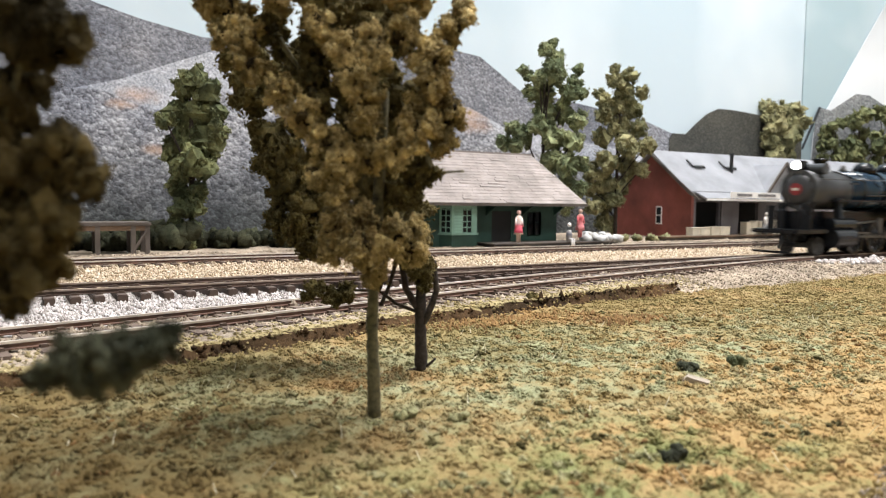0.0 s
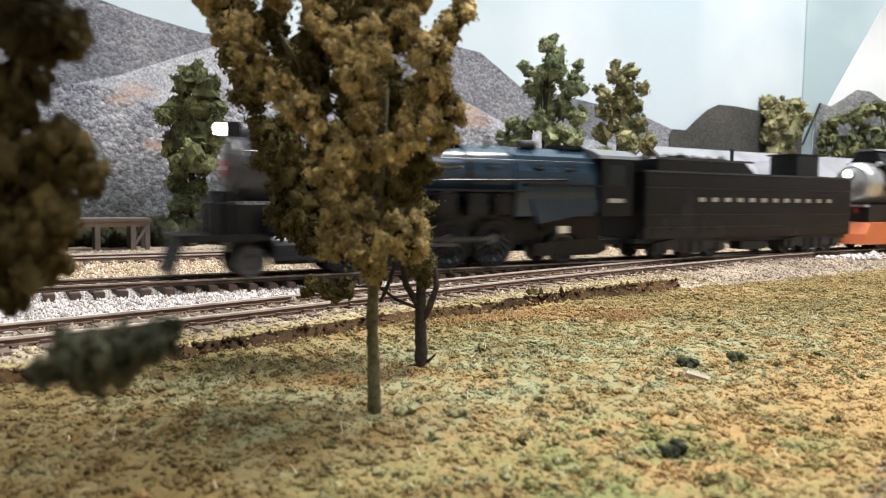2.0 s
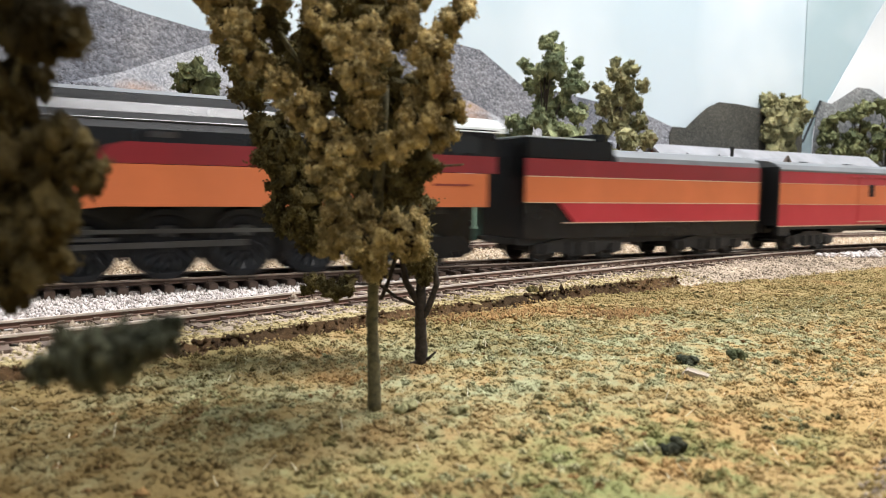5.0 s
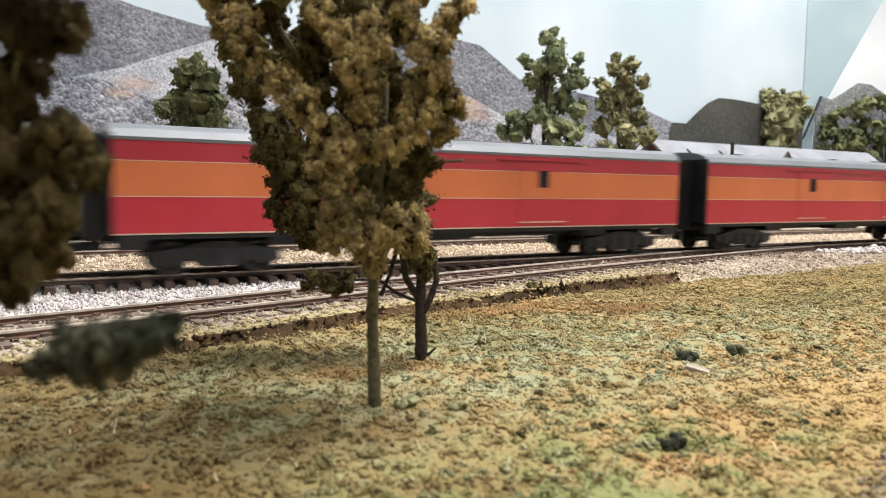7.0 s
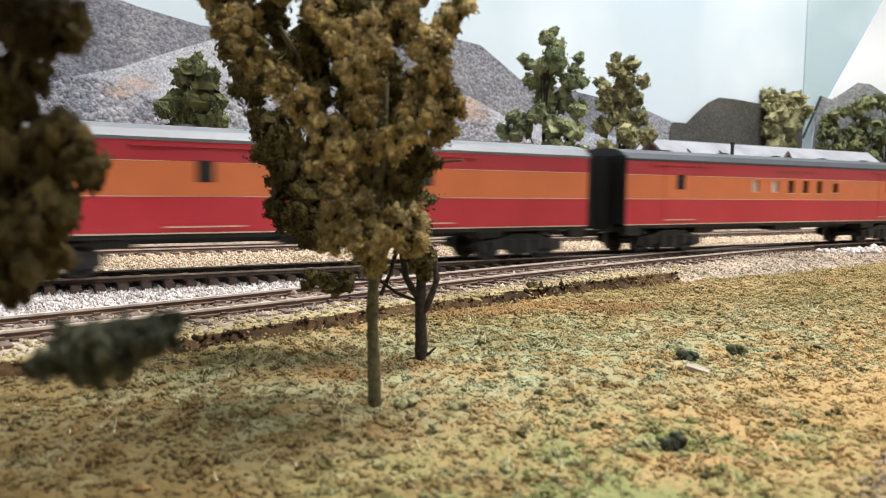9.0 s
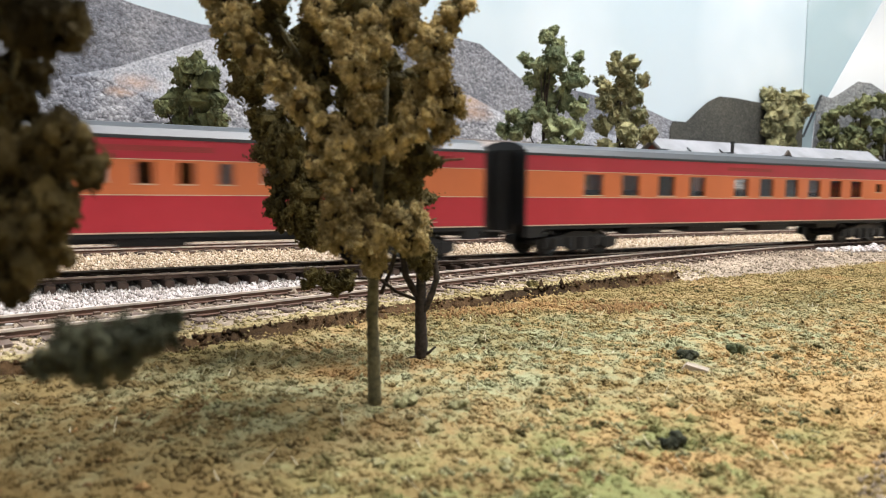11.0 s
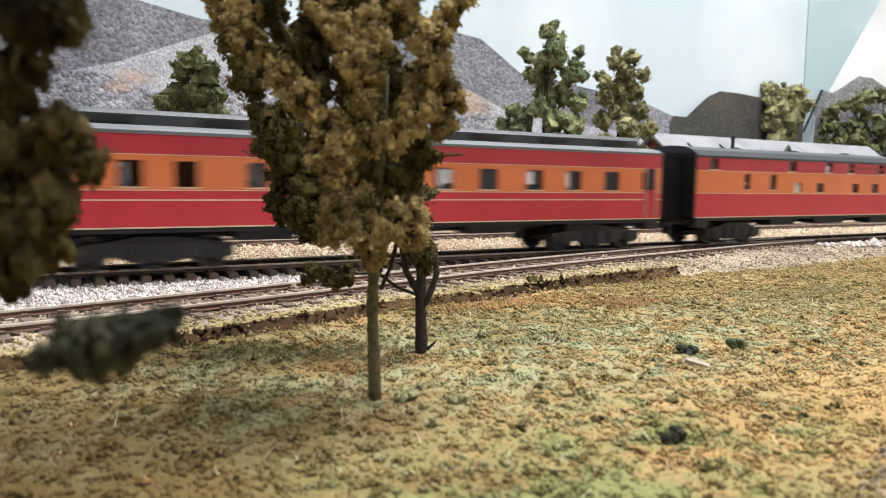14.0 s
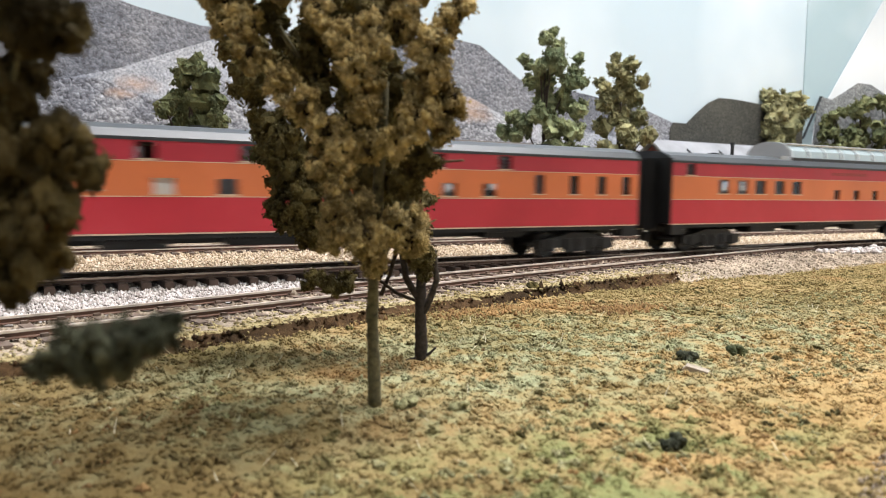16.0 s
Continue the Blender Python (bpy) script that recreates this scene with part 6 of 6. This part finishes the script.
    for x0, z0, x1, z1 in ((40, 46.5, 58, 40.5), (66, 47.2, 72, 38), (90, 47.6, 96, 37.5), (108, 48, 104, 38)):
        part("sand_pipe", Build().tube((x0, -4, z0), (x1, -12.8, z1), 0.4, 0.4, 6), LOCO_BLACK, e)
    for x in (44, 88, 112, 134, 150):
        part("washout_plug", Build().box(x, x + 5, -13.6, -12.2, 39.2, 40.0), GRAPHITE, e)
    part("generator", Build().tube((132, -5, 49.4), (140, -5, 49.4), 1.7, 1.7, 12), GRAPHITE, e)
    part("safety_valve", Build().lathe((128, 3, 48), (0, 0, 1), ((0, 1.2), (3.4, 1.2), (4, 0.6)), 10), WHEEL, e)
    part("turret", Build().box(152, 166, -6, 6, 48, 49.8, 0.5), LOCO_BLACK, e)
    part("smokebox_rim", Build().lathe((15.4, 0, 36), axis, ((0, 9.2), (0, 10.9), (1.2, 11.1), (1.2, 9.2)), 32), ROD, e, "bright smokebox rim")
    for k in range(10):
        a = k * math.tau / 10
        part("door_dog", Build().box(14.2, 15.4, math.cos(a) * 8.9 - 0.5, math.cos(a) * 8.9 + 0.5, 36 + math.sin(a) * 8.9 - 0.5, 36 + math.sin(a) * 8.9 + 0.5), ROD, e)
    part("valve_lamp_bracket", Build().box(146, 151, -14.6, -13.6, 13, 16), CREAM, e, "cream marker box")
    part("frame", Build().box(14, 176, -6, 6, 8, 24), LOCO_BLACK, e)
    part("pilot_deck", Build().box(-4, 24, -14, 14, 12.2, 14.4, 0.3), LOCO_BLACK, e)
    part("air_pump", Build().lathe((12, -7, 14.4), (0, 0, 1), ((0, 3), (10, 3), (10.5, 2.2), (14, 2.2)), 14), LOCO_BLACK, e)
    part("air_pump", Build().lathe((12, 7, 14.4), (0, 0, 1), ((0, 3), (10, 3), (10.5, 2.2), (14, 2.2)), 14), LOCO_BLACK, e)
    for k in range(9):
        y = -12 + 3 * k
        part("pilot_slat", Build().tube((-2, y, 12), (-5.4, y * 0.9, 2), 0.6, 0.6, 6), LOCO_BLACK, e)
    part("pilot_beam", Build().box(-5.8, -4.4, -12, 12, 1.6, 2.8), LOCO_BLACK, e)
    cab = part("cab", Build().box(168, 169.2, -14.1, 14.1, 20, 45), LOCO_BLACK, e)
    for side in (-1, 1):
        part("cab_side", Build().pierced(168, 186, 20, 45, *sorted((side * 14.2, side * 15.2)), [(172, 183, 33, 42)]), LOCO_BLACK, cab)
    part("cab_roof", Build().prism([(-16, 44.4), (-15.4, 45.8), (-9, 48.4), (0, 49.4), (9, 48.4), (15.4, 45.8), (16, 44.4)], 166, 189), ROOF_GREY, cab, "grey curved cab roof")
    part("cab_window", Build().box(172, 183, -14.6, -14.4, 33, 42), PANE, cab)
    part("number_board", Build().box(172, 181, -15.4, -15.22, 25.8, 27.6), BAR_DIM, cab)
    part("backhead", Build().box(169.3, 175, -11, 11, 20, 42), BLACK, cab)
    part("drawbar", Build().box(176, 195, -2, 2, 7, 9), UNDER, e)
    turning, rods = running_gear(e, (54, 75, 96, 117), 9.2, ((20, 5.2), (152, 6.2)), 4.0, 13.0)
    t = thing("tender", "black coal tender with a row of cream lettering", "tender", 0, 0, RAIL, 0, "engines of the train")
    part("tank", Build().box(1, 158, -15.6, 15.6, 9.5, 39.6, 0.6), LOCO_BLACK, t)
    part("coal_bunker", Build().prism([(9, 39), (9, 45.5), (68, 45.5), (77, 39.5)], -15.2, 15.2, "y"), LOCO_BLACK, t)
    b = Build()
    rng = random.Random(3)
    for _ in range(60):
        b.lump((rng.uniform(13, 64), rng.uniform(-12, 12), rng.uniform(44, 46.6)), rng.uniform(1.6, 3), 1, 0.5, 0.6)
    tagged(part("coal_load", b, COAL, t), "", "", "", "stuff")
    part("doghouse", Build().box(119, 139, -8, 8, 39.6, 51.5, 0.5), LOCO_BLACK, t)
    part("doghouse_roof", Build().box(117, 141, -9, 9, 51.5, 52.4, 0.3), LOCO_BLACK, t)
    part("edge_rail", Build().box(1, 158, -15.8, -15.2, 39.5, 40.4), GRAPHITE, t)
    part("edge_rail", Build().box(9, 74, -15.6, -14.9, 45.4, 46.4), GRAPHITE, t)
    for x in range(36, 140, 9):
        part("letter_bar", Build().box(x, x + 4.0, -15.85, -15.55, 26.6, 28.6), BAR_DIM, t)
    for z in (14.6, 20.4, 32.6):
        part("rivet_strip", Build().box(2, 157, -15.8, -15.55, z, z + 0.35), UNDER, t)
    part("frame", Build().box(0, 159, -12, 12, 7.4, 9.5), UNDER, t)
    part("coupler", Build().box(156, 160, -1.3, 1.3, 7.2, 9.6, 0.3), UNDER, t)
    for x in (34, 127):
        truck(t, x, 3)
    part("tool_box", Build().box(70, 90, -13.5, -6, 3.4, 7.3), UNDER, t)
    return e, t, turning, rods


def streamliner():
    e = thing("steam_engine", "streamlined black, orange and red steam engine with silver nose", "steam locomotive", 0, 0, RAIL, 0, "engines of the train")
    axis = (1, 0, 0)
    part("boiler_nose", Build().lathe((10, 0, 38), axis, ((-3.4, 2), (-3.0, 5), (-1.8, 8.6), (0, 11), (3, 12.3), (7, 12.7), (26, 12.8)), 36), SILVER, e, "silver domed smokebox front", True)
    for r in (4.6, 9.4):
        part("nose_ring", Build().lathe((8.6 if r < 6 else 10.2, 0, 38), (-1, 0, 0), ((0, r), (1.9, r), (1.9, r + 0.7), (0, r + 0.7)), 32), SILVER, e)
    upper = part("headlight", Build().lathe((9.5, 0, 43.4), (-1, 0, 0), ((0, 3.4), (4.6, 3.3), (5.2, 2.6)), 22), SILVER, e)
    part("lens", Build().lathe((4.25, 0, 43.4), (-1, 0, 0), ((0, 2.5), (0.8, 1.8), (1.0, 0.5)), 20), LIGHT, upper, "bright lit lens")
    lower = part("headlight", Build().lathe((7.6, 0, 35.6), (-1, 0, 0), ((0, 2.9), (3.2, 2.8), (3.6, 2.2)), 22), SILVER, e)
    part("lens", Build().lathe((3.95, 0, 35.6), (-1, 0, 0), ((0, 2.2), (0.8, 1.6), (1.0, 0.5)), 20), LIGHT, lower, "bright lit lens")
    skyline = [(-14.4, 34), (-14.6, 40), (-13.8, 46), (-11, 51), (-8.4, 54.2), (-7.4, 57), (-5, 58), (5, 58), (7.4, 57), (8.4, 54.2), (11, 51), (13.8, 46), (14.6, 40), (14.4, 34)]
    part("boiler_casing", Build().prism(skyline, 36, 190), LOCO_BLACK, e, "black boiler casing with flat skyline top")
    part("boiler_front", Build().prism([(u * 0.93, 34 + (w - 34) * 0.97) for u, w in skyline], 24, 36), LOCO_BLACK, e)
    part("skyline_cap", Build().prism([(-7.2, 57.2), (-5.2, 58.5), (5.2, 58.5), (7.2, 57.2)], 22, 196), ROOF_GREY, e, "grey skyline casing top")
    for side in (-1, 1):
        s0, s1 = sorted((side * 15.0, side * 16.4))
        skirt = [(22, 3.2), (29, 16), (36, 27), (43, 35.4), (214, 35.4), (214, 22.8), (78, 22.8), (68, 22.0), (60, 19.6), (52, 14.6), (44, 8.0), (36, 4.4), (30, 3.2)]
        part("skirt", Build().prism(skirt, s0, s1, "y"), ORANGE, e, "orange skirt sweeping down to the pilot")
        part("stripe_panel", Build().prism([(72, 35.6), (78, 40.6), (84, 42), (190, 42), (190, 35.6)], *sorted((side * 14.2, side * 16.0)), "y"), STRIPE_RED, e, "dark red side stripe")
        part("handrail", Build().tube((24, side * 12.4, 48.6), (186, side * 12.9, 48.8), 0.3, 0.3, 6), ROD, e)
        part("number_board", Build().box(62, 74, *sorted((side * 16.42, side * 16.6)), 29.5, 32.5), BAR_DARK, e)
        part("number_board", Build().box(190, 206, *sorted((side * 16.42, side * 16.6)), 30.6, 31.4), BAR_DARK, e)
        part("cylinder", Build().tube((44, side * 13, 10), (62, side * 13, 10), 4.8, 4.8, 18), LOCO_BLACK, e)
        part("crosshead_guide", Build().box(62, 80, *sorted((side * 12.4, side * 14.4)), 12.4, 13.4), ROD, e)
        part("main_rod", Build().prism([(66, 10), (66, 11.6), (122, 12.4), (122, 10.4)], *sorted((side * 14.4, side * 15.2)), "y"), ROD, e, "grey steel main rod")
        part("trailing_frame", Build().prism([(160, 4), (160, 10), (204, 12), (210, 6), (204, 3.6)], *sorted((side * 12.6, side * 14.0)), "y"), LOCO_BLACK, e)
        part("marker_lamp", Build().lathe((24, side * 8.8, 49.4), (-1, 0, 0), ((0, 1.6), (3.4, 1.5), (3.8, 0.9)), 12), SILVER, e)
        part("air_tank", Build().tube((162, side * 10.5, 18), (186, side * 10.5, 18), 2.6, 2.6, 12), LOCO_BLACK, e)
        for x in (92, 130, 160):
            part("inspection_door", Build().box(x, x + 9, *sorted((side * 13.9, side * 14.3)), 43.6, 45.4), GRAPHITE, e)
    part("pilot", Build().prism([(-1, 3.2), (0.5, 9), (5, 15.8), (29, 15.8), (29, 3.2)], -15, 15, "y"), ORANGE, e, "orange streamlined pilot")
    part("anticlimber", Build().box(3, 9, -12, 12, 24.4, 25.8, 0.3), SILVER, e)
    part("nose_underside", Build().box(8, 34, -12, 12, 15.9, 26), BLACK, e)
    part("air_horn", Build().lathe((9, -5.5, 22.6), (-1, 0, 0), ((0, 1), (3, 1.2), (3.4, 2)), 12), PLATE_RED, e)
    part("coupler", Build().box(-5, 4, -1.4, 1.4, 7.2, 10, 0.3), ORANGE, e)
    part("frame", Build().box(20, 214, -6, 6, 7, 34), LOCO_BLACK, e)
    cab = part("cab", Build().box(190, 191.2, -15.1, 15.1, 22, 52), LOCO_BLACK, e)
    for side in (-1, 1):
        part("cab_side", Build().pierced(190, 218, 35.5, 52, *sorted((side * 15.2, side * 16.2)), [(197, 211, 43, 49.5)]), LOCO_BLACK, cab)
        part("cab_stripe", Build().box(190, 218, *sorted((side * 16.22, side * 16.4)), 35.6, 42), STRIPE_RED, cab, "dark red cab stripe")
    part("cab_window", Build().box(197, 211, -15.6, -15.4, 43, 49.5), PANE, cab)
    part("backhead", Build().box(191.4, 198, -12, 12, 20, 50), BLACK, cab)
    part("cab_roof", Build().prism([(-16.4, 51), (-15.6, 53), (-9, 56.8), (0, 58), (9, 56.8), (15.6, 53), (16.4, 51)], 188, 222), CAB_ROOF, cab, "pale grey cab roof")
    turning, rods = running_gear(e, (74, 98, 122, 146), 11.0, ((36, 5.2), (52, 5.2), (172, 6), (194, 6)), 4.2, 13.2)
    t = thing("tender", "orange, red and black streamlined tender", "tender", 0, 0, RAIL, 0, "engines of the train")
    part("tank", Build().box(1, 144, -15.4, 15.4, 10, 42), LOCO_BLACK, t)
    for z0, z1, m, n in ((16.6, 24.6, CRIMSON, "crimson lower panel"), (24.8, 35, ORANGE, "orange panel"), (35.2, 42.2, STRIPE_RED, "dark red upper panel")):
        x = 18 if z0 < 20 else 1
        part("side_panel", Build().prism([(x, z1), (x + (8 if z0 < 20 else 0), z0), (144, z0), (144, z1)], -16.4, -15.45, "y"), m, t, n)
        part("side_panel", Build().prism([(x, z1), (x + (8 if z0 < 20 else 0), z0), (144, z0), (144, z1)], 15.45, 16.4, "y"), m, t, n)
    for z in (16.2, 24.5, 34.9):
        part("stripe", Build().box(20 if z < 20 else 1, 144, -16.55, -16.3, z, z + 0.4), LINE, t)
    part("deck", Build().prism([(-15.6, 42), (-15, 44.4), (-10, 47.4), (0, 48.4), (10, 47.4), (15, 44.4), (15.6, 42)], 50, 144.5), ROOF_GREY, t, "grey rounded tank top")
    part("oil_bunker", Build().box(2, 49, -15, 15, 42, 50.5, 0.8), LOCO_BLACK, t)
    part("bunker_hatch", Build().box(43, 49.5, -10, 10, 50.6, 54, 0.5), LOCO_BLACK, t)
    part("bunker_lid", Build().box(4, 40, -12, 12, 50.5, 51.6, 0.4), CAB_ROOF, t)
    part("frame", Build().box(0, 145, -12.5, 12.5, 7.4, 10), UNDER, t)
    part("coupler", Build().box(143, 152, -1.3, 1.3, 7.4, 9.8, 0.3), UNDER, t)
    for x in (32, 112):
        truck(t, x, 3)
    return e, t, turning, rods


ENGINE_A, TENDER_A, TURN_A, RODS_A = freight_engine()
ENGINE_B, TENDER_B, TURN_B, RODS_B = streamliner()
for piece in [p for p in ENGINE_B.children_recursive if p.type == "MESH" and p.name.split(".")[0] not in ("wheelset", "coupling_rod")]:
    # the nose and pilot are set 14 mm back, easing out towards the drivers
    for v in piece.data.vertices:
        if v.co.x < 0.1:
            v.co.x += 0.014 * (1 - max(v.co.x, 0.0) / 0.1)
CARS = consist()
ROLLING = [(ENGINE_A, 200, 331.5), (TENDER_A, 159, 523.5), (ENGINE_B, 222, 686), (TENDER_B, 145, 917)] + CARS

# ---- movement ----
TRAVEL = ((0, -26), (0.5, 52), (1, 129), (1.5, 206.5), (2, 284), (2.5, 357.5), (3, 434.5), (3.5, 511.5), (4, 589))


def travelled(t):
    """Millimetres that the train has run after t seconds."""
    if t >= 4:
        return 589 + 154.3 * (t - 4)
    return float(np.interp(t, [p[0] for p in TRAVEL], [p[1] for p in TRAVEL]))


def on_track(front, length):
    """Pose of a vehicle whose front is at that arc length: it rides on two points of the line."""
    x0, y0, _ = oval(front + length * 0.15)
    x1, y1, _ = oval(front + length * 0.85)
    h = math.atan2(y1 - y0, x1 - x0)
    c, s = math.cos(h), math.sin(h)
    return pose((x0 - c * length * 0.15) * MM, (y0 - s * length * 0.15) * MM, RAIL * MM, 0, 0, math.degrees(h))


def motions():
    times = [k * 0.25 for k in range(65)]
    for ob, length, front in ROLLING:
        walk(ob, [(t, on_track(front - travelled(t), length)) for t in times])
    # drivers and rods turn with the distance run
    fine = [k / 15 for k in range(241)]
    for turning, rods, crank in ((TURN_A, RODS_A, 4.0), (TURN_B, RODS_B, 4.2)):
        for w, r in turning:
            x = w.location.x
            walk(w, [(t, pose(x, 0, r * MM) @ Matrix.Rotation(-travelled(t) / r, 4, "Y")) for t in fine])
        r = turning[0][1]
        for k, rod in enumerate(rods):
            walk(rod, [(t, pose(-crank * MM * math.cos(travelled(t) / r + k * math.pi / 2), 0, (r - crank * math.sin(travelled(t) / r + k * math.pi / 2)) * MM)) for t in fine])


motions()
